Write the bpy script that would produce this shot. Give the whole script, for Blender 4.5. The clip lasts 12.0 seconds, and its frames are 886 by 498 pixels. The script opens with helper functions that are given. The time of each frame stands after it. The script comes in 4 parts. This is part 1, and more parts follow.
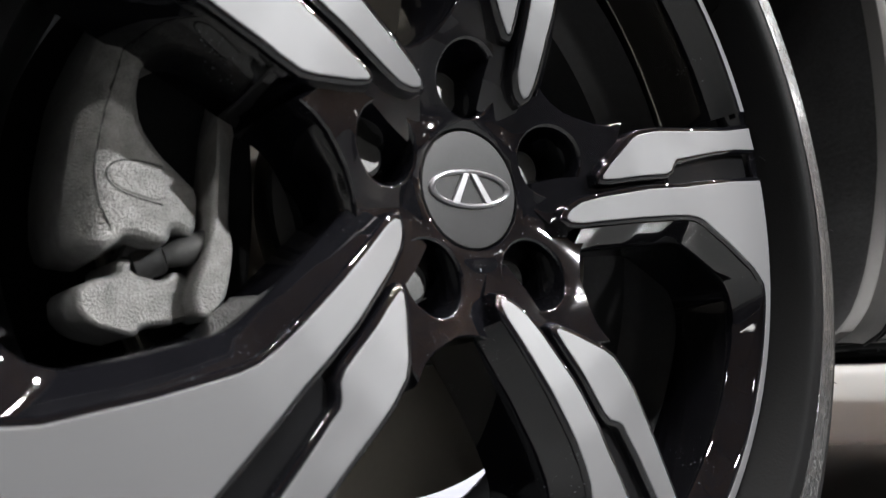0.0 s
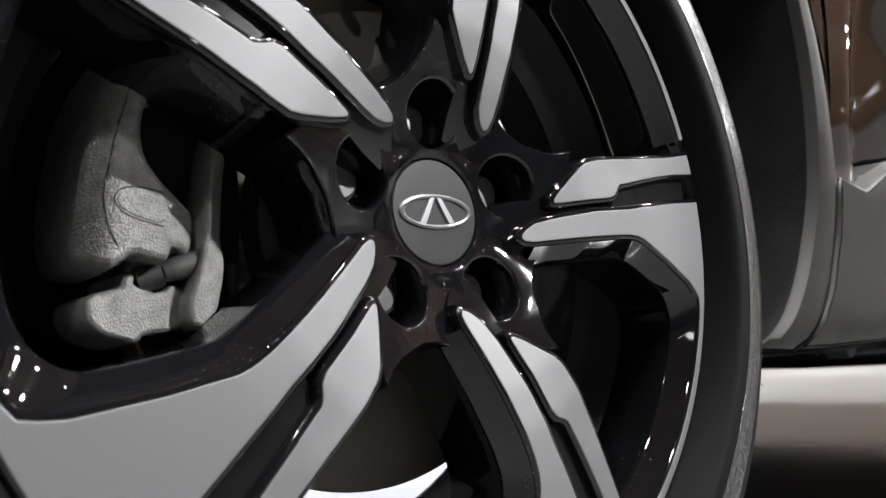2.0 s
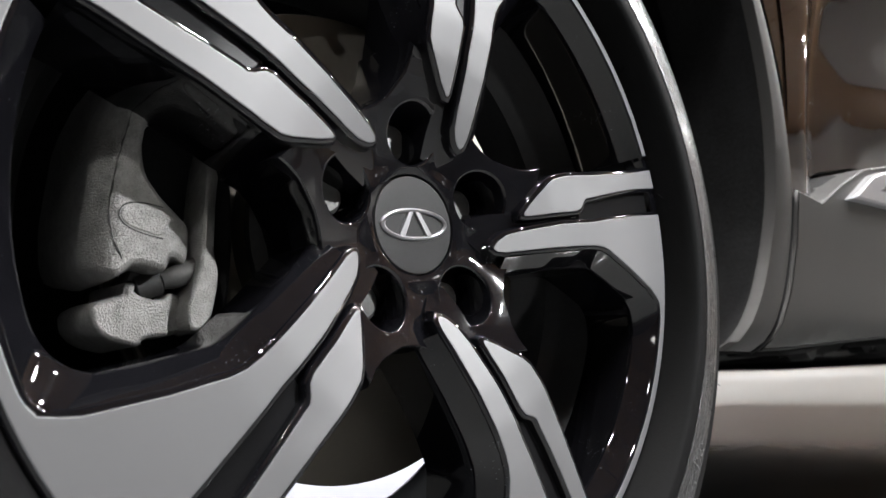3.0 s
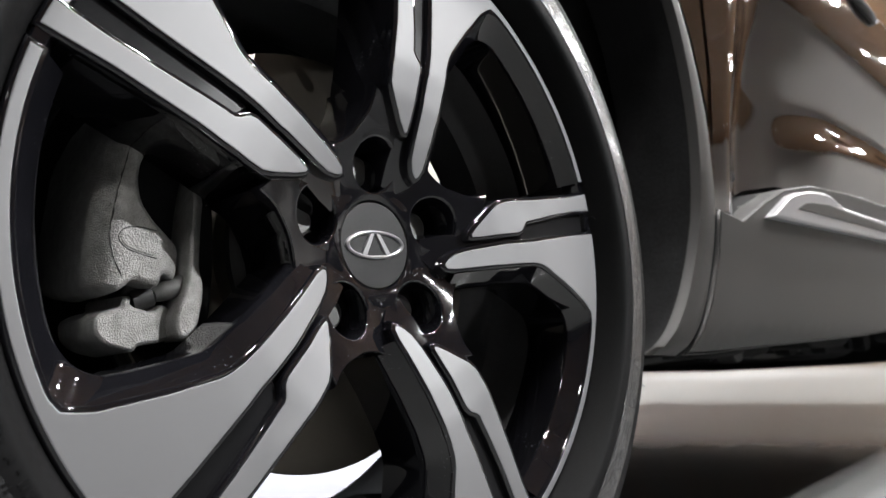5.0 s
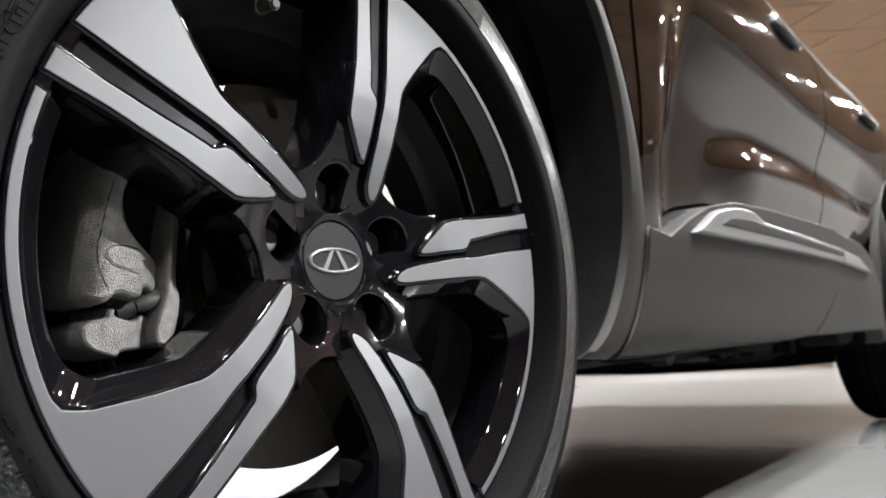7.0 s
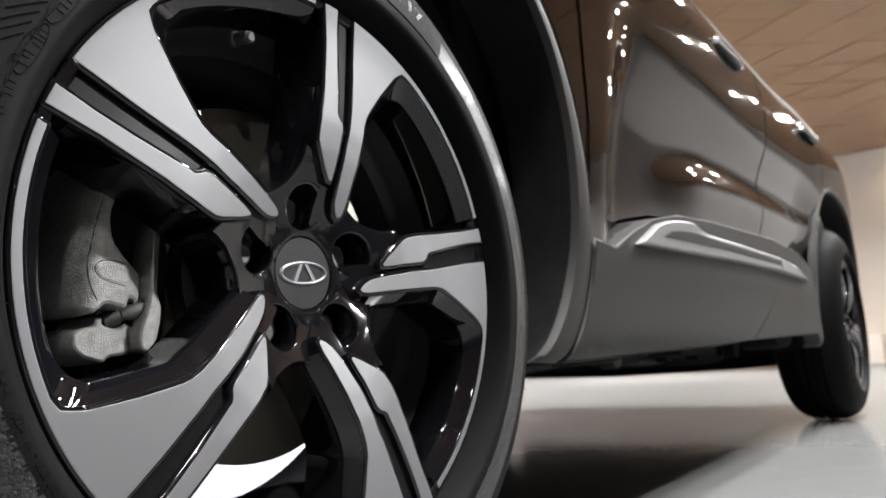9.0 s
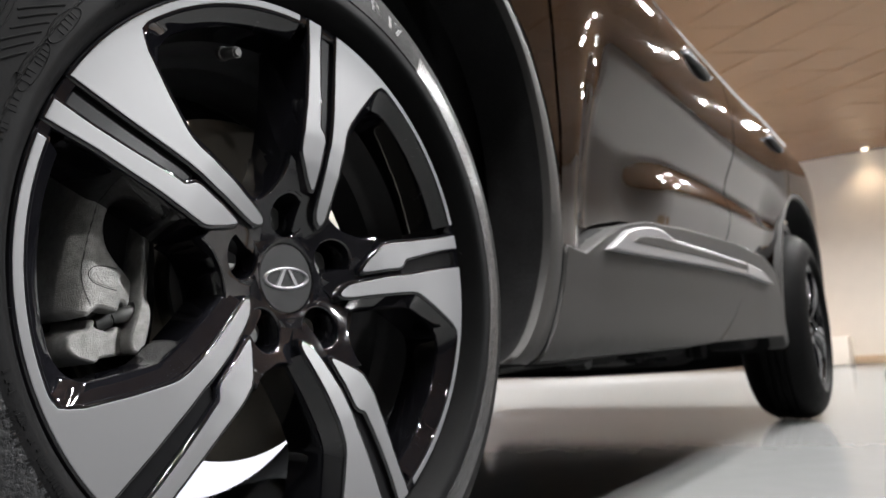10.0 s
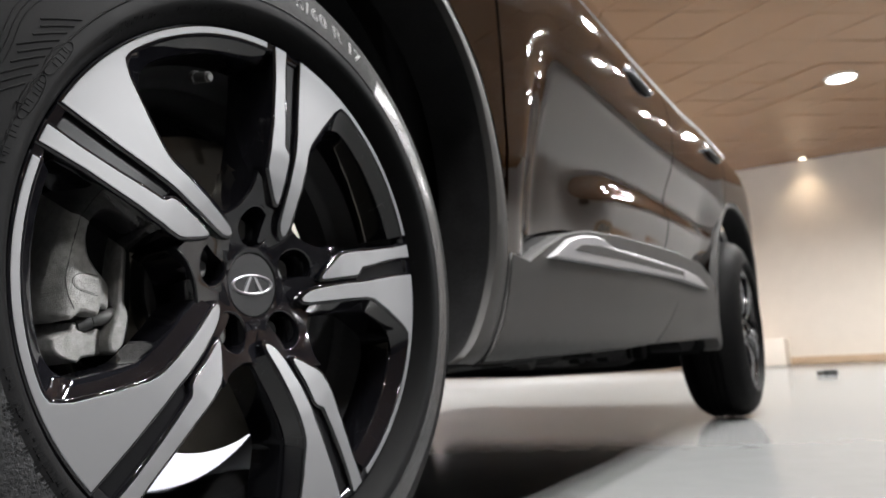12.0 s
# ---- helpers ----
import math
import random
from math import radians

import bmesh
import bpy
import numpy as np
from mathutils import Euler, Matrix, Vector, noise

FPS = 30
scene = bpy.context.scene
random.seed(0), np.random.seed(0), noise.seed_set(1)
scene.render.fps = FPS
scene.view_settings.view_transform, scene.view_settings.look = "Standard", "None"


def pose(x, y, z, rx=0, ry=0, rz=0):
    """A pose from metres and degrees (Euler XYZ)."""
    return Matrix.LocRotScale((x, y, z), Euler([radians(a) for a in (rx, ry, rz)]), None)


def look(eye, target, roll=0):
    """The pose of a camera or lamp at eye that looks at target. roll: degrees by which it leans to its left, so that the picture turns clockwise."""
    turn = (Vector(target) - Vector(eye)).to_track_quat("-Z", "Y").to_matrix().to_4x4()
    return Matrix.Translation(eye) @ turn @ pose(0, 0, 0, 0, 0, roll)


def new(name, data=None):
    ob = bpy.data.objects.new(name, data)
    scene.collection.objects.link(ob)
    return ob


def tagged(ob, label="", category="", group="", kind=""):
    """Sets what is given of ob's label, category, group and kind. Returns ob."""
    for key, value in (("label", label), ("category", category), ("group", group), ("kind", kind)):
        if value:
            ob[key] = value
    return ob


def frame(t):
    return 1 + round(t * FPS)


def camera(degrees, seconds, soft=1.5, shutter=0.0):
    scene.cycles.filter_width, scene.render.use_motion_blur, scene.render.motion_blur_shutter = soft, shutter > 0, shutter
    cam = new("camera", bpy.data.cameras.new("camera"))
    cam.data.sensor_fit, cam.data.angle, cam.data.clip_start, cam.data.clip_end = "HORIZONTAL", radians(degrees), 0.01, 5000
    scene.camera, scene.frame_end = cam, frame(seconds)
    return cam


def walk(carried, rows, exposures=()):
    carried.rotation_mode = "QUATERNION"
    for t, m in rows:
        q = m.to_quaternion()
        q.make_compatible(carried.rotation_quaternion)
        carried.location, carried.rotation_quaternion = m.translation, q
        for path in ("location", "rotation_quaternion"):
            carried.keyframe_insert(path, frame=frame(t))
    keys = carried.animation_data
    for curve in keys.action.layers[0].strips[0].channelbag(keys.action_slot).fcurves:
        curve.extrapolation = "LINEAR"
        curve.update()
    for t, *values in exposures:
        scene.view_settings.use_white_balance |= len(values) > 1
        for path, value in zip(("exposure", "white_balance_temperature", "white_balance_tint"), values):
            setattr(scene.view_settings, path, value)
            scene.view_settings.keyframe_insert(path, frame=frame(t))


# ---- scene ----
cam = camera(61.59, 12.0)


def aim(x, y, z, yaw, pitch, roll):
    """A camera pose: heading, tilt and lean in degrees."""
    return pose(x, y, z, 90 + pitch, 0, yaw) @ pose(0, 0, 0, 0, 0, roll)


PATH = [
    (0.0, aim(-0.2335, -0.2418, 0.2621, -39.180, 8.778, -3.068)),
    (0.5, aim(-0.2391, -0.2483, 0.2625, -39.781, 8.781, -3.051)),
    (1.0, aim(-0.2462, -0.2556, 0.2624, -40.532, 8.794, -3.030)),
    (1.5, aim(-0.2546, -0.2655, 0.2627, -41.226, 8.777, -3.001)),
    (2.0, aim(-0.2630, -0.2755, 0.2626, -41.973, 8.843, -2.989)),
    (2.5, aim(-0.2732, -0.2874, 0.2625, -42.786, 8.874, -2.972)),
    (3.0, aim(-0.2844, -0.2998, 0.2623, -43.690, 8.921, -3.012)),
    (5.0, aim(-0.3294, -0.3448, 0.2647, -47.245, 8.722, -2.842)),
    (5.5, aim(-0.3398, -0.3549, 0.2649, -48.013, 8.751, -2.879)),
    (6.0, aim(-0.3519, -0.3655, 0.2646, -49.026, 8.789, -2.929)),
    (6.5, aim(-0.3628, -0.3749, 0.2647, -50.143, 8.805, -2.969)),
    (7.0, aim(-0.3748, -0.3855, 0.2644, -51.072, 8.839, -2.997)),
    (9.0, aim(-0.4182, -0.4202, 0.2652, -54.252, 8.893, -3.084)),
    (9.5, aim(-0.4306, -0.4285, 0.2659, -55.147, 8.830, -3.032)),
    (10.0, aim(-0.4451, -0.4386, 0.2662, -56.134, 8.815, -2.952)),
    (10.5, aim(-0.4608, -0.4492, 0.2663, -57.209, 8.786, -2.912)),
    (11.0, aim(-0.4753, -0.4590, 0.2667, -58.193, 8.705, -2.937)),
    (11.5, aim(-0.4891, -0.4679, 0.2666, -59.100, 8.660, -2.919)),
    (12.0, aim(-0.5016, -0.4757, 0.2657, -59.845, 8.650, -2.834)),
]
walk(cam, PATH)
cam.data.dof.use_dof, cam.data.dof.focus_distance, cam.data.dof.aperture_fstop = True, 0.46, cam.data.lens / 2.6

# ---- light: a closed showroom under rows of ceiling downlights ----
world = bpy.data.worlds.new("world")
world.use_nodes = True
scene.world = world
world.node_tree.nodes["Background"].inputs[0].default_value = (0.75, 0.85, 1.0, 1)
world.node_tree.nodes["Background"].inputs[1].default_value = 0.02
scene.view_settings.exposure = 0.65

CEILING = 2.85
WALL_X = 11.0
DOWNLIGHT_POWER = 48.0
DOWNLIGHT_COLOR = (1.0, 0.985, 0.975)
DOWNLIGHTS = [(x, y) for x in (-5.2, -2.0, 1.2, 4.4, 7.6) for y in (-7.4, -4.8, -0.41, 2.9, 6.2)]
DOWNLIGHTS += [(-5.6 + 1.6 * i, y) for i in range(3, 9) for y in (-1.35, -0.95)]
WALL_SPOTS = [(10.86, y) for y in (0.22, 1.75, 3.3, 4.85)] + [(x, 8.86) for x in (-0.6, 1.0, 2.6)]


def lamp(name, kind, place, power, color, size, spread=105):
    data = bpy.data.lights.new(name, kind)
    data.energy, data.color = power, color
    if kind == "AREA":
        data.shape, data.size, data.spread = "DISK", size, radians(spread)
    else:
        data.shadow_soft_size, data.spot_size, data.spot_blend = size, radians(38), 1.0
    ob = new(name, data)
    ob.location = place
    return ob


def downlight_share(x, y):
    """How strong each row burns: the small pairs are weak, the lamps before the pale wall strong, those far in front of the car dim."""
    if -1.4 < y < -0.9:
        return 0.45 if x > -1 else 0.25
    if x > 7:
        return 2.5
    if x < -1:
        return 0.35
    return 1.5 if y > 2 else 0.5 if y < -4 else 1.0


for x, y in DOWNLIGHTS:
    small = -1.4 < y < -0.9
    lamp("downlight_lamp", "AREA", (x, y, CEILING - 0.016), DOWNLIGHT_POWER * downlight_share(x, y), DOWNLIGHT_COLOR, 0.09 if small else 0.20, 150 if -1.5 < y < 0 else 100)
for x, y in WALL_SPOTS:
    lamp("wall_spot_lamp", "SPOT", (x - 0.07, y, CEILING - 0.03), 17.0 if x > 10 else 120.0, (1.0, 0.80, 0.58), 0.10).data.spot_size = radians(112)
# added lamps: they brighten the unseen pale wall that the doors reflect
for y in (-2.1, -3.2, -4.3, -5.4):
    lamp("wall_spot_lamp", "SPOT", (10.1, y, CEILING - 0.03), 75.0, (1.0, 0.97, 0.94), 0.05).data.spot_size = radians(130)
# two narrow fill lamps, added only to brighten the wheel and caliper
WHEEL_FILL = (2.7, -4.3, CEILING - 0.05)
fill = lamp("wheel_fill_lamp", "SPOT", WHEEL_FILL, 1350.0, (0.98, 0.99, 1.0), 0.02)
fill.data.spot_size, fill.data.spot_blend = radians(10.5), 0.5
fill.matrix_world = look(WHEEL_FILL, (-0.12, 0.0, 0.36))
SIDE_FILL = (-2.0, -2.6, CEILING - 0.05)
side = lamp("side_fill_lamp", "SPOT", SIDE_FILL, 140.0, (1.0, 0.99, 0.97), 0.015)
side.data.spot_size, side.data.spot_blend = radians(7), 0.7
side.matrix_world = look(SIDE_FILL, (-0.15, 0.05, 0.37))

# ---- materials ----
def material(name, color, rough=0.5, metal=0.0, coat=0.0, grain=0.0, scale=40.0, bump=0.0, bump_scale=300.0,
             rough_var=0.0, bump_depth=0.001, spec=0.5, tint=None, stretch=(1, 1, 1), coat_rough=0.03):
    """Principled surface with two scales of colour variation and a fine relief, in metres of the object."""
    mat = bpy.data.materials.new(name)
    mat.use_nodes = True
    nt = mat.node_tree
    bsdf = nt.nodes["Principled BSDF"]
    bsdf.inputs["Base Color"].default_value = (*color, 1)
    bsdf.inputs["Roughness"].default_value = rough
    bsdf.inputs["Metallic"].default_value = metal
    bsdf.inputs["Coat Weight"].default_value = coat
    bsdf.inputs["Coat Roughness"].default_value = coat_rough
    bsdf.inputs["Specular IOR Level"].default_value = spec
    coord = nt.nodes.new("ShaderNodeTexCoord")
    mapping = nt.nodes.new("ShaderNodeMapping")
    mapping.inputs["Scale"].default_value = stretch
    nt.links.new(coord.outputs["Object"], mapping.inputs[0])

    def noise_node(s, detail):
        n = nt.nodes.new("ShaderNodeTexNoise")
        n.inputs["Scale"].default_value, n.inputs["Detail"].default_value = s, detail
        nt.links.new(mapping.outputs[0], n.inputs["Vector"])
        return n

    if grain:
        big, small = noise_node(scale, 3), noise_node(scale * 9, 4)
        both = nt.nodes.new("ShaderNodeMath")
        both.operation = "ADD"
        nt.links.new(big.outputs[0], both.inputs[0])
        nt.links.new(small.outputs[0], both.inputs[1])
        ramp = nt.nodes.new("ShaderNodeMapRange")
        ramp.inputs["From Min"].default_value, ramp.inputs["From Max"].default_value = 0.6, 1.4
        nt.links.new(both.outputs[0], ramp.inputs[0])
        mix = nt.nodes.new("ShaderNodeMix")
        mix.data_type = "RGBA"
        mix.inputs[6].default_value = (*[c * (1 - grain) for c in color], 1)
        mix.inputs[7].default_value = (*[min(1, c * (1 + grain)) for c in (tint or color)], 1)
        nt.links.new(ramp.outputs[0], mix.inputs[0])
        nt.links.new(mix.outputs[2], bsdf.inputs["Base Color"])
        if rough_var:
            rr = nt.nodes.new("ShaderNodeMapRange")
            rr.inputs["From Min"].default_value, rr.inputs["From Max"].default_value = 0.6, 1.4
            rr.inputs["To Min"].default_value, rr.inputs["To Max"].default_value = rough - rough_var, rough + rough_var
            nt.links.new(both.outputs[0], rr.inputs[0])
            nt.links.new(rr.outputs[0], bsdf.inputs["Roughness"])
    if bump:
        n = noise_node(bump_scale, 4)
        b = nt.nodes.new("ShaderNodeBump")
        b.inputs["Strength"].default_value, b.inputs["Distance"].default_value = bump, bump_depth
        nt.links.new(n.outputs[0], b.inputs["Height"])
        nt.links.new(b.outputs[0], bsdf.inputs["Normal"])
    return mat


def glow(name, color, strength):
    mat = bpy.data.materials.new(name)
    mat.use_nodes = True
    bsdf = mat.node_tree.nodes["Principled BSDF"]
    bsdf.inputs["Base Color"].default_value = (*color, 1)
    bsdf.inputs["Emission Color"].default_value = (*color, 1)
    bsdf.inputs["Emission Strength"].default_value = strength
    return mat


GLOSS_BLACK = material("gloss_black_paint", (0.0030, 0.0030, 0.0038), 0.30, spec=0.0, grain=0.3, scale=60, rough_var=0.03, coat=1.0, coat_rough=0.03)
MACHINED = material("machined_aluminium", (0.107, 0.107, 0.1113), 0.56, metal=0.25, grain=0.012, scale=25)
BARREL = material("barrel_paint", (0.030, 0.0305, 0.032), 0.38, metal=0.0, spec=0.4, grain=0.2, scale=30)
RUBBER = material("tyre_rubber", (0.0030, 0.0030, 0.0032), 0.62, spec=0.06, grain=0.3, scale=30, bump=0.6, bump_scale=700, bump_depth=0.0002, rough_var=0.12)
INSERT = material("spoke_insert", (0.0060, 0.0060, 0.0065), 0.30, spec=0.08, grain=0.15, scale=60, rough_var=0.03)
RUBBER_SHINE = material("tyre_serration", (0.010, 0.0102, 0.011), 0.40, spec=0.2, grain=0.4, scale=120, bump=1.0, bump_scale=480, bump_depth=0.0012, rough_var=0.08, coat=1.0, coat_rough=0.21)
RUBBER_MARK = material("tyre_lettering", (0.16, 0.16, 0.16), 0.35, grain=0.5, scale=200, bump=0.3)
CAST = material("cast_iron", (0.245, 0.242, 0.235), 0.46, metal=0.55, grain=0.40, scale=170, bump=1.0, bump_scale=1100, bump_depth=0.0011, rough_var=0.06)
DISC = material("brake_disc_steel", (0.16, 0.148, 0.128), 0.42, metal=0.85, grain=0.06, scale=30, rough_var=0.03)
DARK = material("dark_steel", (0.012, 0.012, 0.012), 0.6, grain=0.4, scale=40, bump=0.3)
NUT = material("zinc_nut", (0.075, 0.075, 0.073), 0.45, metal=0.5, grain=0.2, scale=90)
CAP = material("hub_cap_plastic", (0.0105, 0.0105, 0.011), 0.36, spec=0.22, grain=0.15, scale=50, rough_var=0.05)
CHROME = material("chrome", (0.82, 0.82, 0.83), 0.12, metal=1.0)
SATIN_CHROME = material("satin_chrome", (0.25, 0.25, 0.26), 0.40, metal=0.45, grain=0.04, scale=8)
EMBLEM = material("emblem_silver", (0.24, 0.24, 0.25), 0.30, metal=0.85, grain=0.05, scale=40)
PAINT = material("car_paint", (0.0042, 0.0017, 0.0006), 0.045, spec=0.52, grain=0.12, scale=300)
CLADDING = material("cladding_plastic", (0.029, 0.0282, 0.0275), 0.52, spec=0.27, grain=0.06, scale=12, bump=0.15, bump_scale=900)
LINER = material("arch_liner", (0.0085, 0.0085, 0.009), 0.8, spec=0.15, grain=0.4, scale=30, bump=0.4, bump_scale=200)
GLASS_DARK = material("tinted_glass", (0.01, 0.01, 0.011), 0.03, coat=1.0)
FLOOR = material("floor_tile", (0.146, 0.149, 0.149), 0.55, spec=0.0, grain=0.06, scale=1.5, rough_var=0.05, coat=0.60, coat_rough=0.11)
WALL_GREY = material("grey_wall_paint", (0.13, 0.125, 0.12), 0.7, grain=0.04, scale=0.7, bump=0.1, bump_scale=60)
WALL_PALE = material("pale_wall_paint", (0.80, 0.795, 0.785), 0.7, grain=0.03, scale=0.7, bump=0.1, bump_scale=60)
WALL_DARK = material("dark_wall_paint", (0.065, 0.055, 0.047), 0.6, grain=0.08, scale=0.7, bump=0.1, bump_scale=60)
WALL_WARM = material("warm_wall_paint", (0.79, 0.72, 0.635), 0.7, grain=0.03, scale=0.7, bump=0.1, bump_scale=60)
WALL_NORTH = material("north_wall_paint", (0.58, 0.56, 0.54), 0.6, grain=0.05, scale=0.8, bump=0.1, bump_scale=60)
WOOD = material("ceiling_wood", (0.30, 0.168, 0.090), 0.27, grain=0.02, scale=0.4)
SKIRTING = material("skirting_wood", (0.55, 0.40, 0.27), 0.5, grain=0.1, scale=6)
WHITE_PLASTIC = material("white_plastic", (0.75, 0.75, 0.74), 0.45, grain=0.03, scale=20)
LAMP = glow("lamp_diffuser", (1.0, 0.98, 0.95), 8.0)
DAYLIGHT = glow("daylight", (0.86, 0.88, 1.0), 2.5)
FRAME_GREY = material("window_frame_grey", (0.10, 0.10, 0.105), 0.4, grain=0.05, scale=6)
WARM_LAMP = glow("warm_lamp_diffuser", (1.0, 0.85, 0.62), 8.0)

# turned grooves stretch the gloss of the brake disc and of the machined faces round the axle
for mat, amount in ((DISC, 0.7), (MACHINED, 0.2)):
    tangent = mat.node_tree.nodes.new("ShaderNodeTangent")
    tangent.direction_type, tangent.axis = "RADIAL", "Y"
    bsdf = mat.node_tree.nodes["Principled BSDF"]
    bsdf.inputs["Anisotropic"].default_value = amount
    mat.node_tree.links.new(tangent.outputs[0], bsdf.inputs["Tangent"])


def add_specks(mat, amount, color=(0.26, 0.27, 0.29), size=420.0):
    """Sparse grey specks, denser in some patches and of uneven size: dust and dried drops on the gloss paint, painted
    sheen on the tyre band.
    """
    nt = mat.node_tree
    bsdf = nt.nodes["Principled BSDF"]
    coord = nt.nodes.new("ShaderNodeTexCoord")
    cells = nt.nodes.new("ShaderNodeTexVoronoi")
    cells.inputs["Scale"].default_value = size
    patches = nt.nodes.new("ShaderNodeTexNoise")
    patches.inputs["Scale"].default_value, patches.inputs["Detail"].default_value = 38.0, 3
    nt.links.new(coord.outputs["Object"], cells.inputs["Vector"])
    nt.links.new(coord.outputs["Object"], patches.inputs["Vector"])
    tint = nt.nodes.new("ShaderNodeSeparateColor")
    nt.links.new(cells.outputs["Color"], tint.inputs[0])
    limit = nt.nodes.new("ShaderNodeMapRange")
    limit.inputs["From Min"].default_value, limit.inputs["From Max"].default_value = 0.50, 0.80
    limit.inputs["To Min"].default_value, limit.inputs["To Max"].default_value = 0.0, amount
    nt.links.new(patches.outputs[0], limit.inputs[0])
    uneven = nt.nodes.new("ShaderNodeMath")
    uneven.operation = "MULTIPLY"
    nt.links.new(limit.outputs[0], uneven.inputs[0])
    nt.links.new(tint.outputs[0], uneven.inputs[1])
    speck = nt.nodes.new("ShaderNodeMath")
    speck.operation = "LESS_THAN"
    nt.links.new(cells.outputs["Distance"], speck.inputs[0])
    nt.links.new(uneven.outputs[0], speck.inputs[1])
    mix = nt.nodes.new("ShaderNodeMix")
    mix.data_type = "RGBA"
    mix.inputs[7].default_value = (*color, 1)
    old = bsdf.inputs["Base Color"].links[0].from_socket
    nt.links.new(old, mix.inputs[6])
    nt.links.new(speck.outputs[0], mix.inputs[0])
    nt.links.new(mix.outputs[2], bsdf.inputs["Base Color"])


GLOSS_BLACK.node_tree.nodes["Principled BSDF"].inputs["Coat IOR"].default_value = 1.56
add_specks(GLOSS_BLACK, 0.34, (0.12, 0.125, 0.135), 700.0)
add_specks(GLOSS_BLACK, 0.30, (0.10, 0.105, 0.115), 330.0)
speckle = RUBBER_SHINE.node_tree
grit = speckle.nodes.new("ShaderNodeTexNoise")
grit.inputs["Scale"].default_value, grit.inputs["Detail"].default_value = 330.0, 5
grit_range = speckle.nodes.new("ShaderNodeMapRange")
grit_range.inputs["From Min"].default_value, grit_range.inputs["From Max"].default_value = 0.45, 0.58
grit_range.inputs["To Min"].default_value, grit_range.inputs["To Max"].default_value = 0.03, 1.0
speckle.links.new(speckle.nodes.new("ShaderNodeTexCoord").outputs["Object"], grit.inputs["Vector"])
speckle.links.new(grit.outputs[0], grit_range.inputs[0])
speckle.links.new(grit_range.outputs[0], speckle.nodes["Principled BSDF"].inputs["Coat Weight"])
# grey specks put the sheen of the sidewall band into its colour
add_specks(RUBBER_SHINE, 0.55, (0.10, 0.10, 0.10), 700.0)


# ---- shape helpers ----
from mathutils.geometry import delaunay_2d_cdt


def link(name, verts, faces, mat, parent=None, label="", smooth=True, angle=35.0):
    """One mesh object out of vertices and faces, smooth but for edges sharper than the angle."""
    me = bpy.data.meshes.new(name)
    me.from_pydata([tuple(v) for v in verts], [], [tuple(f) for f in faces])
    me.materials.append(mat)
    if smooth:
        me.shade_smooth()
        me.set_sharp_from_angle(angle=radians(angle))
    me.update()
    ob = new(name, me)
    ob.parent = parent
    if label:
        tagged(ob, label)
    return ob


def part(name, bm, mat, parent, label="", smooth=True, angle=35.0):
    me = bpy.data.meshes.new(name)
    bmesh.ops.recalc_face_normals(bm, faces=bm.faces[:])
    bm.to_mesh(me)
    bm.free()
    me.materials.append(mat)
    if smooth:
        me.shade_smooth()
        me.set_sharp_from_angle(angle=radians(angle))
    ob = new(name, me)
    ob.parent = parent
    if label:
        tagged(ob, label)
    return ob


def join(*shapes):
    verts, faces = [], []
    for v, f in shapes:
        n = len(verts)
        verts += list(v)
        faces += [tuple(i + n for i in face) for face in f]
    return verts, faces


def resample(points, step, closed=True):
    out = []
    n = len(points)
    for i in range(n if closed else n - 1):
        a, b = Vector(points[i]), Vector(points[(i + 1) % n])
        k = max(1, int((b - a).length / step))
        out += [a.lerp(b, j / k) for j in range(k)]
    if not closed:
        out.append(Vector(points[-1]))
    return out


def rounded(points, amount=0.3, passes=2, closed=True):
    """Corner cutting: softens a polyline."""
    pts = [Vector(p) for p in points]
    for _ in range(passes):
        out = [] if closed else [pts[0]]
        n = len(pts)
        for i in range(n if closed else n - 1):
            a, b = pts[i], pts[(i + 1) % n]
            out += [a.lerp(b, amount), a.lerp(b, 1 - amount)]
        if not closed:
            out.append(pts[-1])
        pts = out
    return pts


def signed_area(p):
    return 0.5 * sum(p[i][0] * p[(i + 1) % len(p)][1] - p[(i + 1) % len(p)][0] * p[i][1] for i in range(len(p)))


def ccw(points):
    pts = [Vector((p[0], p[1])) for p in points]
    return pts if signed_area(pts) > 0 else pts[::-1]


def offset(points, d):
    """Moves a counter-clockwise outline outwards by d."""
    out = []
    n = len(points)
    for i in range(n):
        a, b, c = points[i - 1], points[i], points[(i + 1) % n]
        e1, e2 = (b - a), (c - b)
        n1 = Vector((e1.y, -e1.x)).normalized()
        n2 = Vector((e2.y, -e2.x)).normalized()
        m = n1 + n2
        m = m.normalized() if m.length > 1e-6 else n1
        out.append(b + m * d / max(0.45, m.dot(n1)))
    return out


def inside(p, poly):
    hit = False
    n = len(poly)
    j = n - 1
    for i in range(n):
        xi, yi, xj, yj = poly[i][0], poly[i][1], poly[j][0], poly[j][1]
        if (yi > p[1]) != (yj > p[1]) and p[0] < (xj - xi) * (p[1] - yi) / (yj - yi) + xi:
            hit = not hit
        j = i
    return hit


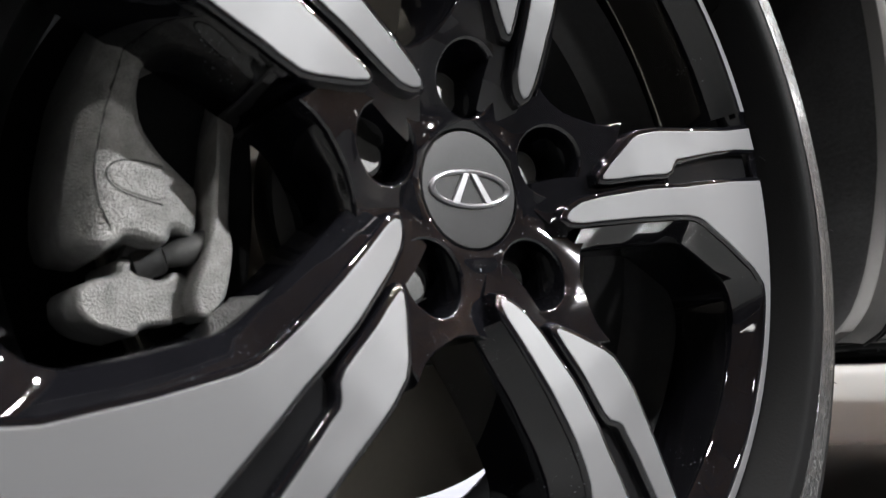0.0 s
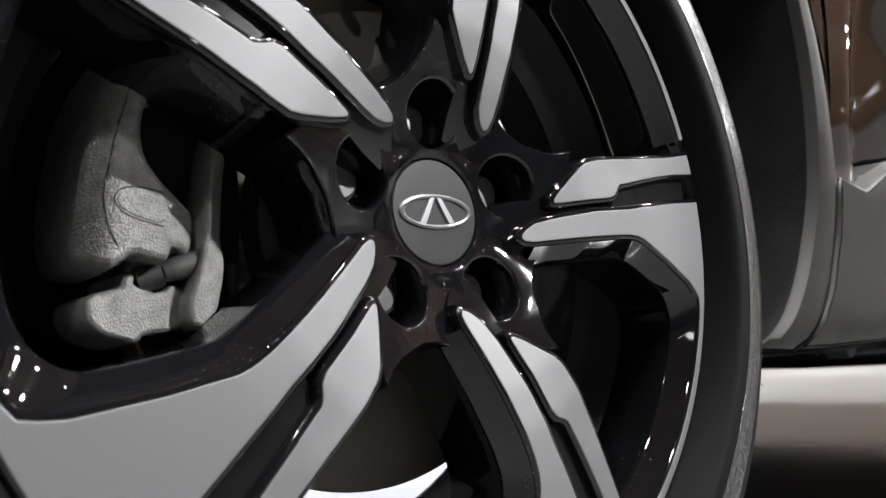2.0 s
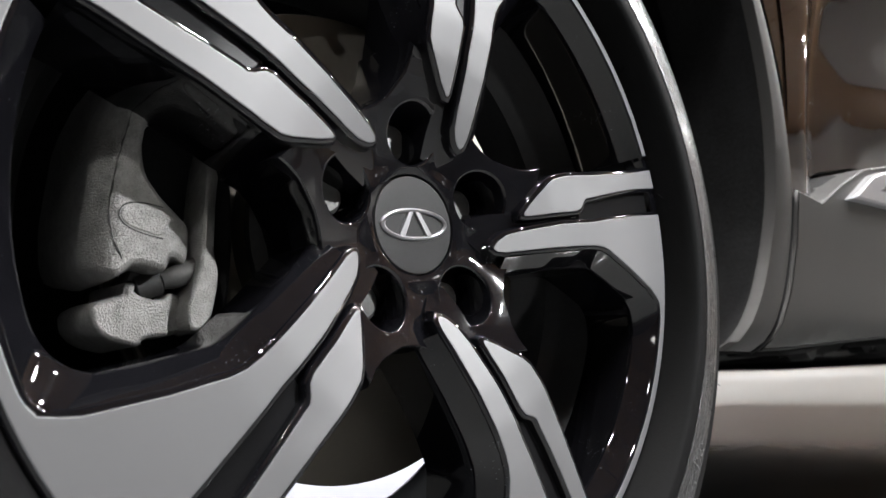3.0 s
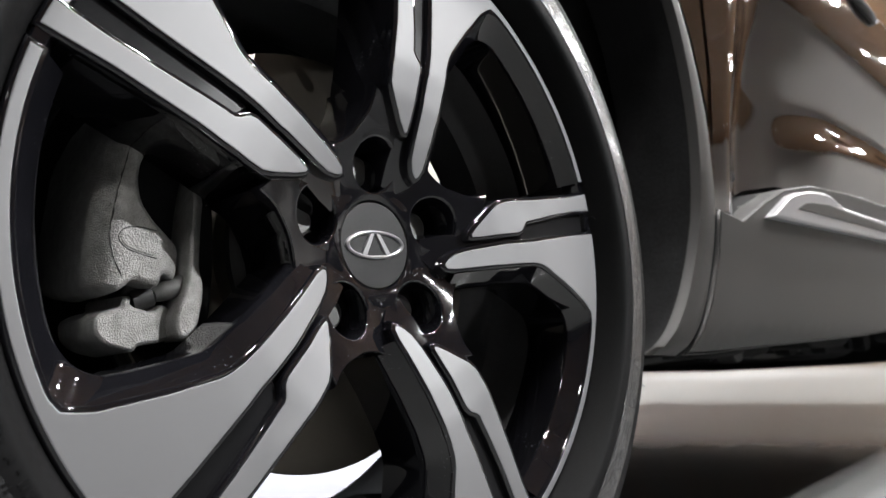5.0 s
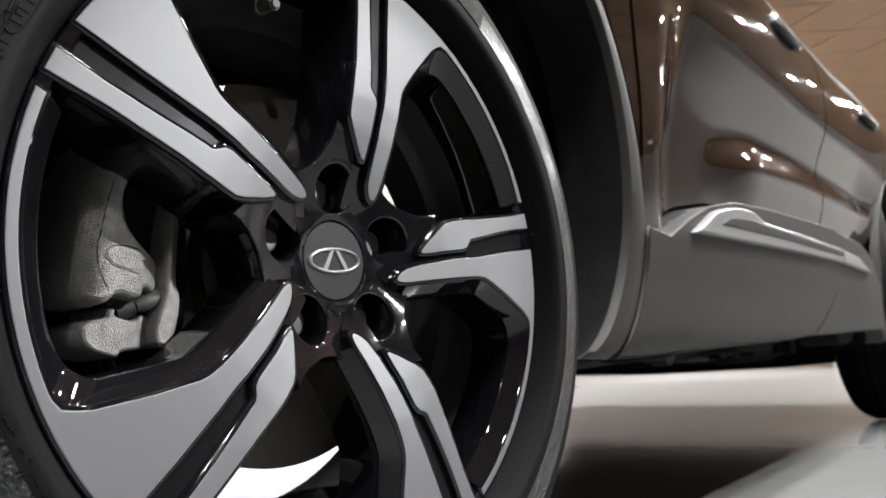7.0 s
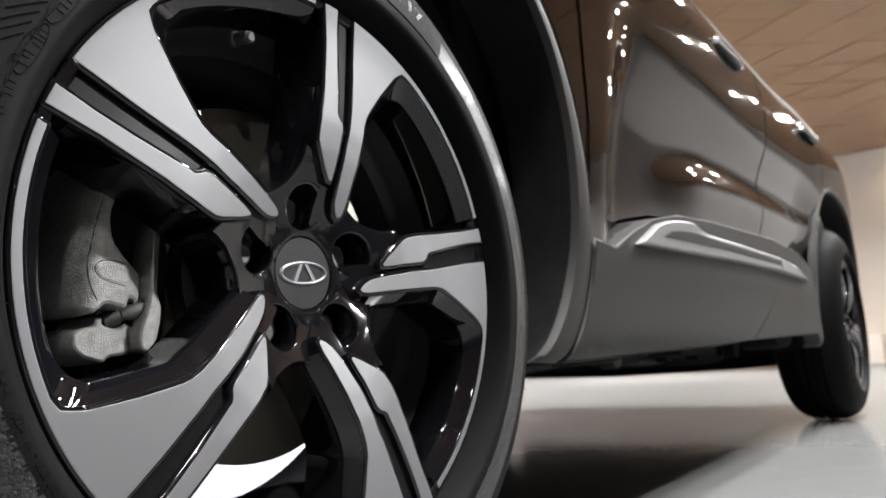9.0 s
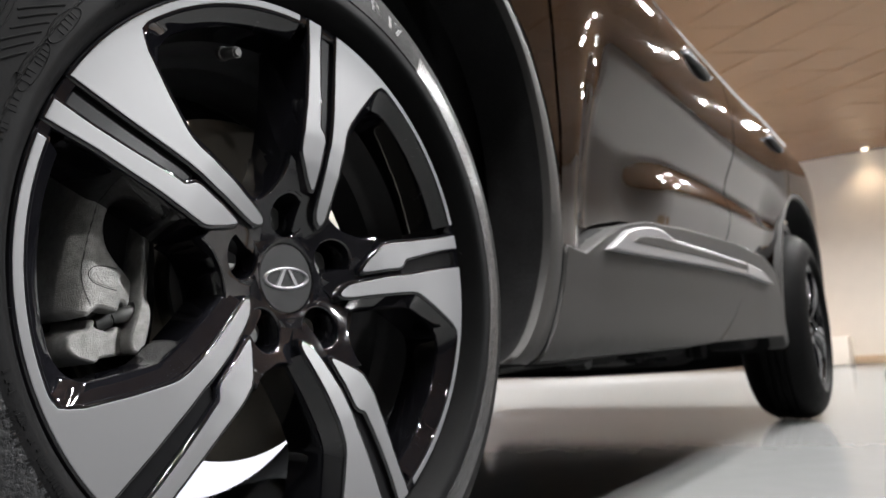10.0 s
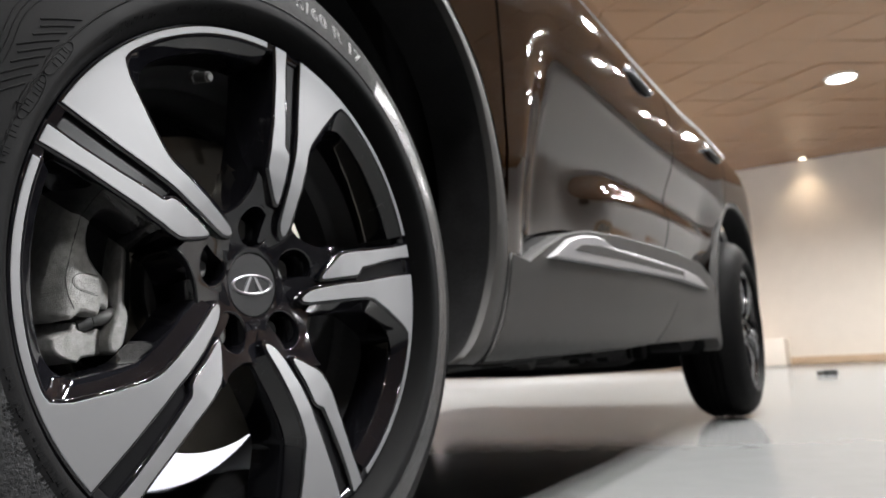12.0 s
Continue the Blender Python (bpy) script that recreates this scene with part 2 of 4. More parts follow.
def plate(outline, depth, step, holes=()):
    """A sheet over a plan outline (u, v), filled with points every step; depth(u, v) gives its y. First come the outline's points."""
    pts = list(outline)
    edges = [(i, (i + 1) % len(outline)) for i in range(len(outline))]
    for h in holes:
        n = len(pts)
        pts += list(h)
        edges += [(n + i, n + (i + 1) % len(h)) for i in range(len(h))]
    border = [Vector(p) for p in pts]
    us, vs = [p[0] for p in outline], [p[1] for p in outline]
    u = min(us) + step / 2
    row = 0
    arr = np.array([(p[0], p[1]) for p in border])
    while u < max(us):
        v = min(vs) + step * (0.5 if row % 2 else 0.25)
        while v < max(vs):
            if inside((u, v), outline) and not any(inside((u, v), h) for h in holes):
                if np.min((arr[:, 0] - u) ** 2 + (arr[:, 1] - v) ** 2) > (0.45 * step) ** 2:
                    pts.append(Vector((u, v)))
            v += step
        u += step
        row += 1
    co, _, tris, *_ = delaunay_2d_cdt([Vector((p[0], p[1])) for p in pts], edges, [], 0, 1e-7)
    faces = []
    for t in tris:
        c = ((co[t[0]][0] + co[t[1]][0] + co[t[2]][0]) / 3, (co[t[0]][1] + co[t[1]][1] + co[t[2]][1]) / 3)
        if inside(c, outline) and not any(inside(c, h) for h in holes):
            faces.append(tuple(t)[::1])
    verts = [Vector((p[0], depth(p[0], p[1]), p[1])) for p in co]
    return verts, faces


def prism(outline, depth, loops, step, bottom=False):
    """A block under a plan outline: a sheet on top, then walls through loops of (outward offset, depth below the top)."""
    base = ccw(outline)
    first = offset(base, loops[0][0])
    verts, faces = plate(first, lambda u, v: depth(u, v) + loops[0][1], step)
    n = len(base)
    last = None
    for o, d in loops:
        ring = offset(base, o)
        start = len(verts)
        verts += [Vector((p.x, depth(p.x, p.y) + d, p.y)) for p in ring]
        if last is not None:
            faces += [(last + i, last + (i + 1) % n, start + (i + 1) % n, start + i) for i in range(n)]
        last = start
    if bottom:
        faces.append(tuple(last + i for i in range(n)))
    return verts, faces


def revolve(profile, segments=128, a0=0.0, a1=360.0, closed=False):
    """Turns (radius, y) points round the y axis."""
    full = abs(a1 - a0) >= 360
    count = segments if full else segments + 1
    verts, faces = [], []
    m = len(profile)
    for i in range(count):
        a = radians(a0 + (a1 - a0) * i / segments)
        verts += [Vector((r * math.cos(a), y, r * math.sin(a))) for r, y in profile]
    for i in range(segments):
        k = (i + 1) % count
        for j in range(m if closed else m - 1):
            q = (j + 1) % m
            faces.append((i * m + j, k * m + j, k * m + q, i * m + q))
    return verts, faces


def box(x0, x1, y0, y1, z0, z1, bevel=0.0):
    bm = bmesh.new()
    bmesh.ops.create_cube(bm, size=1.0)
    for v in bm.verts:
        v.co = Vector(((x0 + x1) / 2 + v.co.x * (x1 - x0), (y0 + y1) / 2 + v.co.y * (y1 - y0), (z0 + z1) / 2 + v.co.z * (z1 - z0)))
    if bevel:
        bmesh.ops.bevel(bm, geom=bm.edges[:], offset=bevel, segments=2, affect="EDGES", profile=0.5)
    return bm


def tube(points, radius, sides=10):
    """A round rod along a line of points."""
    pts = [Vector(p) for p in points]
    verts, faces = [], []
    for i, p in enumerate(pts):
        t = (pts[min(i + 1, len(pts) - 1)] - pts[max(i - 1, 0)]).normalized()
        a = t.orthogonal().normalized()
        if i and abs(a.dot(last)) < 0.99:
            a = (last - t * last.dot(t)).normalized()
        last = a
        b = t.cross(a)
        r = radius[i] if isinstance(radius, (list, tuple)) else radius
        verts += [p + (a * math.cos(2 * math.pi * k / sides) + b * math.sin(2 * math.pi * k / sides)) * r for k in range(sides)]
    for i in range(len(pts) - 1):
        faces += [(i * sides + k, i * sides + (k + 1) % sides, (i + 1) * sides + (k + 1) % sides, (i + 1) * sides + k) for k in range(sides)]
    faces += [tuple(range(sides))[::-1], tuple((len(pts) - 1) * sides + k for k in range(sides))]
    return verts, faces


# ---- the room ----
def slab(name, dims, mat, label, bevel=0.0):
    ob = part(name, box(*dims, bevel), mat, None, label, smooth=False)
    return tagged(ob, label, kind="structure")


slab("floor", (-9, 12, -9.2, 9.2, -0.15, 0.0), FLOOR, "pale grey polished showroom floor with a soft gloss")
slab("wall_east", (WALL_X, WALL_X + 0.2, -1.5, 9.2, 0.0, CEILING), WALL_WARM, "cream painted wall washed by warm downlights")
slab("wall_east_side", (WALL_X, WALL_X + 0.2, -7.4, -1.5, 0.0, CEILING), WALL_PALE, "pale painted wall")
slab("wall_east_end", (WALL_X, WALL_X + 0.2, -9.2, -7.4, 0.0, CEILING), WALL_DARK, "dark brown painted wall")
slab("wall_north", (-9, 3.6, 9.0, 9.2, 0.0, CEILING), WALL_NORTH, "pale grey painted wall washed by warm spotlights")
slab("wall_north_end", (10.6, WALL_X, 9.0, 9.2, 0.0, CEILING), WALL_NORTH, "pale grey painted wall")
slab("wall_north_sill", (3.6, 10.6, 9.0, 9.2, 0.0, 0.12), WALL_NORTH, "low pale grey wall below the shop window")
slab("wall_north_head", (3.6, 10.6, 9.0, 9.2, 2.62, CEILING), WALL_NORTH, "pale grey wall above the shop window")
window = tagged(new("window_1"), "large shop window with grey posts, bright daylight outside", kind="structure")
for i in (0, 4):
    part("post", box(3.6 + 1.73 * i, 3.68 + 1.73 * i, 9.06, 9.14, 0.12, 2.62, 0.004), FRAME_GREY, window, smooth=False)
slab("backdrop", (2.6, 11.6, 9.7, 9.75, -0.3, 3.2), DAYLIGHT, "bright overcast daylight outside the window")
slab("wall_west", (-9.2, -9.0, -9.2, 9.2, 0.0, CEILING), WALL_DARK, "dark brown painted wall")
slab("wall_south", (-9, WALL_X, -9.2, -9.0, 0.0, CEILING), WALL_GREY, "light grey painted wall")


def ceiling_mesh():
    """Diamond-shaped wood panels with open joints under a dark deck, all in one mesh."""
    rng = random.Random(12)
    bm = box(-9.2, WALL_X + 0.2, -9.2, 9.2, CEILING + 0.020, CEILING + 0.12)
    pitch, left, right = 0.62, 0.77, 0.60

    def corner(a, b):
        """Where the line x + left * y = a meets x - right * y = b."""
        y = (a - b) / (left + right)
        return Vector((b + right * y, y, 0.0))

    for m in range(-28, 32):
        for n in range(-28, 32):
            a, b = pitch * m + 0.02, pitch * n + 0.42
            quad = [corner(a, b), corner(a + pitch, b), corner(a + pitch, b + pitch), corner(a, b + pitch)]
            mid = sum(quad, Vector()) / 4
            if not (-9.5 < mid.x < WALL_X + 0.25 and -9.5 < mid.y < 9.5):
                continue
            tilt = Vector((rng.uniform(-0.010, 0.010), rng.uniform(-0.010, 0.010), 0.0))
            lift = rng.uniform(0.0, 0.002)
            low, high = [], []
            for q in quad:
                q = mid + (q - mid) * 0.979
                q.x, q.y = max(-9.19, min(WALL_X + 0.19, q.x)), max(-9.19, min(9.19, q.y))
                z = CEILING + 0.004 + lift + (q - mid).dot(tilt)
                low.append(bm.verts.new((q.x, q.y, z)))
                high.append(bm.verts.new((q.x, q.y, CEILING + 0.020)))
            bm.faces.new(low)
            for k in range(4):
                bm.faces.new((low[k], low[(k + 1) % 4], high[(k + 1) % 4], high[k]))
    return bm


tagged(part("ceiling", ceiling_mesh(), WOOD, None, "brown satin wood ceiling of diamond-shaped panels", smooth=False), kind="structure")


def downlight(x, y, r, mat, name, label):
    """A recessed lamp: white ring and a glowing diffuser."""
    ring = link(name, *revolve(((r * 0.86, 0.0), (r * 0.88, -0.010), (r * 0.97, -0.012), (r, -0.004), (r, 0.010)), 40), WHITE_PLASTIC)
    ring.matrix_basis = Matrix.Translation((x, y, CEILING)) @ Matrix.Rotation(radians(-90), 4, "X") @ Matrix.Diagonal((1, -1, 1, 1))
    tagged(ring, label, "ceiling light", group="ceiling downlights")
    link("diffuser", *revolve(((0.0, -0.007), (r * 0.87, -0.007)), 40), mat, ring, "glowing diffuser")
    return ring


for x, y in DOWNLIGHTS:
    downlight(x, y, 0.055 if -1.4 < y < -0.9 else 0.15, LAMP, "downlight", "round white recessed downlight glowing in the wood ceiling")
# fittings for the added lamps of the pale wall, out of view
for y in (-2.1, -3.2, -4.3, -5.4):
    downlight(10.1, y, 0.05, LAMP, "wall_spot", "small white recessed spotlight added to brighten the unseen pale wall")
for x, y in WALL_SPOTS:
    downlight(x, y, 0.05, WARM_LAMP, "wall_spot", "small warm recessed spotlight beside the cream wall")
tagged(part("baseboard", box(WALL_X - 0.012, WALL_X - 0.0005, -9.0, 9.0, 0.0, 0.10, 0.003), SKIRTING, None, "low tan skirting along the cream wall"), kind="structure")

# things far off by the wall
def fill_housing(place, target):
    """A slim tilted housing for an added fill lamp, its mouth at the lamp's place."""
    ob = link("fill_housing", *revolve(((0.0, -0.06), (0.035, -0.06), (0.042, -0.055), (0.045, 0.05), (0.02, 0.06), (0.0, 0.06)), 24), WHITE_PLASTIC)
    aim_at = look(place, target)
    ob.matrix_basis = aim_at @ Matrix.Translation((0.0, 0.0, 0.13)) @ Matrix.Rotation(radians(90), 4, "X")
    tagged(ob, "white cylindrical housing of an added fill lamp under the wood ceiling", "ceiling light")


# housings of the two added fill lamps, out of view
fill_housing(WHEEL_FILL, (-0.12, 0.0, 0.36))
fill_housing(SIDE_FILL, (-0.15, 0.05, 0.37))
tagged(part("plinth", box(10.35, 10.95, 0.68, 1.9, 0.0, 0.36, 0.006), WALL_WARM, None), "low cream display plinth against the cream wall", "plinth")
base = part("floor_box", box(6.55, 6.68, -0.105, 0.0, 0.0, 0.045, 0.012), DARK, None)
tagged(base, "small dark box lying on the pale floor", "box")
part("lid", box(6.58, 6.70, 0.002, 0.055, 0.004, 0.038, 0.010), NUT, base, "grey end of the box")


# ---- the car ----
TYRE_R = 0.345
WHEELBASE = 2.61
TRACK = 1.80
car = tagged(new("car"), "dark metallic car with grey cladding and two-tone alloy wheels", "car")

FACE = ((0.0, 0.020), (0.03, 0.018), (0.055, 0.0096), (0.077, 0.0027), (0.1, -0.003), (0.124, -0.0062), (0.152, -0.0060), (0.19, -0.0035), (0.232, 0.0), (0.3, 0.0))
HUB = ((0.0, 0.022), (0.031, 0.0215), (0.040, 0.0195), (0.054, 0.0165), (0.075, 0.011), (0.088, 0.006), (0.103, 0.001), (0.2, -0.004))


def ease(a, b, x):
    t = min(1.0, max(0.0, (x - a) / (b - a)))
    return t * t * (3 - 2 * t)


def along(table, r):
    return float(np.interp(r, [p[0] for p in table], [p[1] for p in table]))


def face_y(u, v):
    return along(FACE, math.hypot(u, v))


def hub_y(u, v):
    """Height of the hub: a swelling round each wheel nut, with hollows between them that run out into the webs."""
    r = math.hypot(u, v)
    wave = math.cos(5 * (math.atan2(v, u) - radians(20.9)))
    swell = ease(0.032, 0.044, r) * (1 - ease(0.070, 0.098, r))
    return along(HUB, r) - 0.0019 * wave * swell - 0.0008 * math.exp(-((r - 0.0335) / 0.0022) ** 2)


def turned(points, degrees):
    c, s = math.cos(radians(degrees)), math.sin(radians(degrees))
    return [Vector((c * p[0] - s * p[1], s * p[0] + c * p[1])) for p in points]


def mm(*pairs):
    return [Vector((pairs[i] / 1000, pairs[i + 1] / 1000)) for i in range(0, len(pairs), 2)]


def arc(r, a0, a1, n):
    return [Vector((r * math.cos(radians(a0 + (a1 - a0) * i / n)), r * math.sin(radians(a0 + (a1 - a0) * i / n)))) for i in range(n + 1)]


# plan of one spoke, its axis along u: a wide blade that flares into the rim, and a narrow notched one
WINDOW_EDGE = mm(219, -44, 214, -39.3, 207, -34, 178, -19.8, 153, -9.3, 146, -7.6, 137, -7.3, 115, -9.2, 86, -12.2, 62, -15)
WIDE_INNER = mm(55.6, -14.6, 53.4, -12.6, 54.6, -10, 57, -7.4, 63, -3.6, 73, -0.8, 107, 5.7, 137, 9.3, 150, 11.8, 188, 18.6)
NARROW_OUTER = mm(190, 51.6, 167, 47.6, 141.5, 43, 125, 40.6, 111, 38.3, 100.5, 35.5, 95, 31.5, 81.5, 17.8, 76.2, 11.2)
NARROW_INNER = mm(76.4, 9.2, 78.5, 8.9, 86, 9.8, 99, 12, 120.5, 15, 125, 17.3, 128.5, 22.5, 131, 24.8, 136, 25.8, 172, 34.8, 200, 40.8)
RIM_R = 0.232
wide_plan = arc(RIM_R, 6.2, -54.4, 60) + arc(0.2258, -54.2, -14.0, 44) + mm(219.6, -50.5) + WINDOW_EDGE + WIDE_INNER
narrow_plan = arc(RIM_R, 11.2, 14.9, 4) + NARROW_OUTER + NARROW_INNER
insert_plan = arc(0.2300, 10.9, 6.5, 5) + mm(188, 19.2, 150, 12.4, 137, 10.2, 127, 10.5, 127.5, 17, 131, 23.2, 136, 24.8, 172, 33.8, 200, 39.8)
spoke_plan = arc(0.229, 15.0, -11.2, 16) + WINDOW_EDGE + mm(50, -14, 42, -6, 42, 6, 55, 9, 76, 11.2) + NARROW_OUTER[::-1]


def dense(plan, step=0.003):
    return ccw(resample(plan, step))


HOLES = []
for k in range(5):
    a = radians(20.9 + 72 * k)
    HOLES.append([Vector((0.0537 * math.cos(a) + 0.0196 * math.cos(b), 0.0537 * math.sin(a) + 0.0196 * math.sin(b))) for b in np.linspace(0, 2 * math.pi, 40, endpoint=False)])


def spoke_mesh():
    """One gloss black spoke: a deep body with a recessed channel between two raised blades."""
    body = prism(dense(spoke_plan, 0.004), lambda u, v: face_y(u, v) + 0.0065, ((0.0012, 0.0), (0.0030, 0.010), (0.0065, 0.030), (0.007, 0.052)), 0.010)
    edge = ((0.0006, 0.0), (0.0012, 0.00015), (0.0020, 0.0005))
    raised = [prism(dense(p), face_y, loops, 0.008) for p, loops in ((wide_plan, edge + ((0.0026, 0.0014), (0.0031, 0.0036), (0.0034, 0.0080), (0.0036, 0.020))), (narrow_plan, edge + ((0.0026, 0.0014), (0.0031, 0.0036), (0.0034, 0.0080))))]
    return join(body, *raised)


def along_line(points, count):
    """The line cut into a fixed number of even steps."""
    d = [0.0]
    for a, b in zip(points, points[1:]):
        d.append(d[-1] + (b - a).length)
    us, vs = [p.x for p in points], [p.y for p in points]
    return [Vector((float(np.interp(q, d, us)), float(np.interp(q, d, vs)))) for q in np.linspace(0, d[-1], count)]


def flank_mesh():
    """The broad sloping flank round a window: along the rim lip, round a soft corner and down the spoke, ending in a small ledge."""
    edge_line = along_line(rounded(WINDOW_EDGE, 0.25, 2, False)[::-1], 90)
    verts, faces = [], []
    m = 0
    loops = ((0.0004, 0.0005), (0.0010, 0.0005), (0.0016, 0.0008), (0.0021, 0.0013), (0.0060, 0.0054), (0.0100, 0.0096), (0.0128, 0.0126), (0.0137, 0.0138), (0.0141, 0.0156), (0.0142, 0.020), (0.0146, 0.055))
    for o, d in loops:
        side = []
        for i, p in enumerate(edge_line):
            t = (edge_line[min(i + 1, 89)] - edge_line[max(i - 1, 0)]).normalized()
            side.append(p + Vector((t.y, -t.x)) * o)
        r = 0.2258 - o
        side = [p for p in side if p.length < r - 0.0005]
        a_end = math.degrees(math.atan2(side[-1].y, side[-1].x)) - 1.0
        cut = 2.0 + 300 * o
        tip = Vector((r * math.cos(radians(a_end)), r * math.sin(radians(a_end))))
        lip = [Vector((r * math.cos(radians(a)), r * math.sin(radians(a)))) for a in np.linspace(a_end - cut, -54.2, 40)]
        back = along_line(side, 200)
        keep = [p for p in back if (p - tip).length > 0.008 + 0.7 * o]
        corner = [keep[-1].lerp(tip, f).lerp(tip.lerp(lip[0], f), f) for f in np.linspace(0, 1, 16)]
        ring = along_line(keep, 60) + corner[1:-1] + lip
        m = len(ring)
        verts += [Vector((p.x, face_y(p.x, p.y) + d, p.y)) for p in ring]
    for k in range(len(loops) - 1):
        faces += [(k * m + i, k * m + i + 1, (k + 1) * m + i + 1, (k + 1) * m + i) for i in range(m - 1)]
    return verts, faces


def hub_mesh():
    """Gloss black hub with five bolt wells and pointed webs between the spokes."""
    web = []
    for k in range(5):
        for a, r in ((-8, 0.080), (4, 0.084), (18, 0.094), (23, 0.1005), (24.2, 0.102), (25.0, 0.0945), (27.5, 0.0865), (31, 0.081), (37, 0.0742), (44, 0.0715), (50, 0.0715), (55.5, 0.0735), (59, 0.077), (62, 0.082)):
            web.append(Vector((r * math.cos(radians(a + 72 * k)), r * math.sin(radians(a + 72 * k)))))
    web = ccw(resample(web, 0.003))
    verts, faces = plate(web, hub_y, 0.003, HOLES + [arc(0.0306, 0, 354, 59)])
    n = len(web)
    last = None
    for o, d in ((0.0, 0.0), (0.0006, 0.0003), (0.0012, 0.0012), (0.0018, 0.003), (0.003, 0.012), (0.004, 0.05)):
        start = 0 if last is None else len(verts)
        if last is not None:
            verts += [Vector((p.x, hub_y(b.x, b.y) + d, p.y)) for p, b in zip(offset(web, o), web)]
            faces += [(last + i, last + (i + 1) % n, start + (i + 1) % n, start + i) for i in range(n)]
        last = start
    return verts, faces


def well_mesh(h):
    """The sunk well of one wheel nut."""
    c = sum(h, Vector((0, 0))) / len(h)
    m = len(h)
    rings = []
    for f, d in ((1.0, 0.0), (0.970, 0.00015), (0.940, 0.0006), (0.912, 0.0014), (0.895, 0.0028), (0.870, 0.026), (0.0, 0.026)):
        rings += [Vector((c.x + (p.x - c.x) * f, (0.0165 if d > 0.02 else hub_y(p.x, p.y)) + d, c.y + (p.y - c.y) * f)) for p in h]
    return rings, [(k * m + i, k * m + (i + 1) % m, (k + 1) * m + (i + 1) % m, (k + 1) * m + i) for k in range(6) for i in range(m)]


def cap_seat_mesh():
    return revolve(((0.0306, 0.0215), (0.0303, 0.0220), (0.0300, 0.030), (0.0, 0.030)), 60)


def rim_front_mesh():
    return revolve(((0.2335, 0.012), (0.2335, 0.0022), (0.2325, 0.0010), (0.2258, 0.0010), (0.2246, 0.0022), (0.2225, 0.006), (0.2205, 0.014)), 160)


def tyre_shapes():
    side = [(0.226, 0.020), (0.2332, 0.0085), (0.2345, 0.0035), (0.2362, -0.0005), (0.2385, -0.0060), (0.2415, -0.0125), (0.2450, -0.0178), (0.2475, -0.0199), (0.2496, -0.0206),
            (0.2550, -0.0206), (0.2620, -0.0196), (0.2700, -0.0178), (0.2750, -0.0165), (0.2800, -0.0150), (0.2850, -0.0134), (0.2900, -0.0117), (0.2980, -0.0085), (0.3040, -0.0055), (0.3100, -0.0015), (0.3160, 0.0035),
            (0.3180, 0.0056), (0.3220, 0.0100), (0.3280, 0.0180), (0.3330, 0.0260), (0.3380, 0.0370), (0.3408, 0.0470)]
    mid = 0.098
    grooves = []
    for g in (0.058, 0.086):
        grooves += [(0.3425, g - 0.005), (0.3345, g - 0.004), (0.3345, g + 0.004), (0.3430, g + 0.005)]
    half = side + grooves + [(0.3445, mid)]
    return half + [(r, 2 * mid - y) for r, y in half[::-1]]


def tyre_mesh():
    return revolve(tyre_shapes(), 192)


def shoulder_blocks():
    """Tread blocks that wrap over both shoulders."""
    verts, faces = [], []
    for side in (0, 1):
        for i in range(76):
            a0, a1 = radians(360 * i / 76 + 0.4), radians(360 * (i + 1) / 76 - 0.4)
            prof = ((0.3175, 0.0040), (0.3240, 0.0115), (0.3300, 0.0200), (0.3375, 0.0335), (0.3425, 0.0500))
            n = len(verts)
            for a in (a0, a1):
                for r, y in prof:
                    verts.append(Vector((r * math.cos(a), y if not side else 0.196 - y, r * math.sin(a))))
                for r, y in prof:
                    verts.append(Vector(((r - 0.006) * math.cos(a), (y if not side else 0.196 - y) + (0.004 if not side else -0.004), (r - 0.006) * math.sin(a))))
            m = len(prof)
            for j in range(m - 1):
                faces.append((n + j, n + j + 1, n + 2 * m + j + 1, n + 2 * m + j))
                faces.append((n + j, n + j + 1, n + m + j + 1, n + m + j))
                faces.append((n + 2 * m + j, n + 2 * m + j + 1, n + 3 * m + j + 1, n + 3 * m + j))
            faces.append((n, n + 2 * m, n + 3 * m, n + m))
    return verts, faces


def tyre_y(r):
    prof = [p for p in tyre_shapes() if p[1] < 0.06 and p[0] > 0.236]
    return float(np.interp(r, [p[0] for p in prof], [p[1] for p in prof]))


def lettering(text, r0, size, a_start, spacing=1.0):
    """Raised figures that follow the sidewall clockwise from the angle a_start (degrees)."""
    curve = bpy.data.curves.new("text", "FONT")
    curve.body, curve.size, curve.space_character, curve.fill_mode, curve.bevel_depth, curve.bevel_resolution, curve.resolution_u = text, size, spacing, "NONE", 0.0007, 0, 3
    ob = bpy.data.objects.new("text", curve)
    scene.collection.objects.link(ob)
    bpy.context.view_layer.update()
    me = bpy.data.meshes.new_from_object(ob.evaluated_get(bpy.context.evaluated_depsgraph_get()))
    bpy.data.objects.remove(ob)
    bm = bmesh.new()
    bm.from_mesh(me)
    bmesh.ops.triangulate(bm, faces=bm.faces[:])
    verts, faces = [], []
    for v in bm.verts:
        r = r0 + v.co.y
        a = radians(a_start) - v.co.x / r0
        verts.append(Vector((r * math.cos(a), tyre_y(r) - 0.0001 - v.co.z, r * math.sin(a))))
    for f in bm.faces:
        faces.append(tuple(v.index for v in f.verts))
    bm.free()
    bpy.data.meshes.remove(me)
    return verts, faces


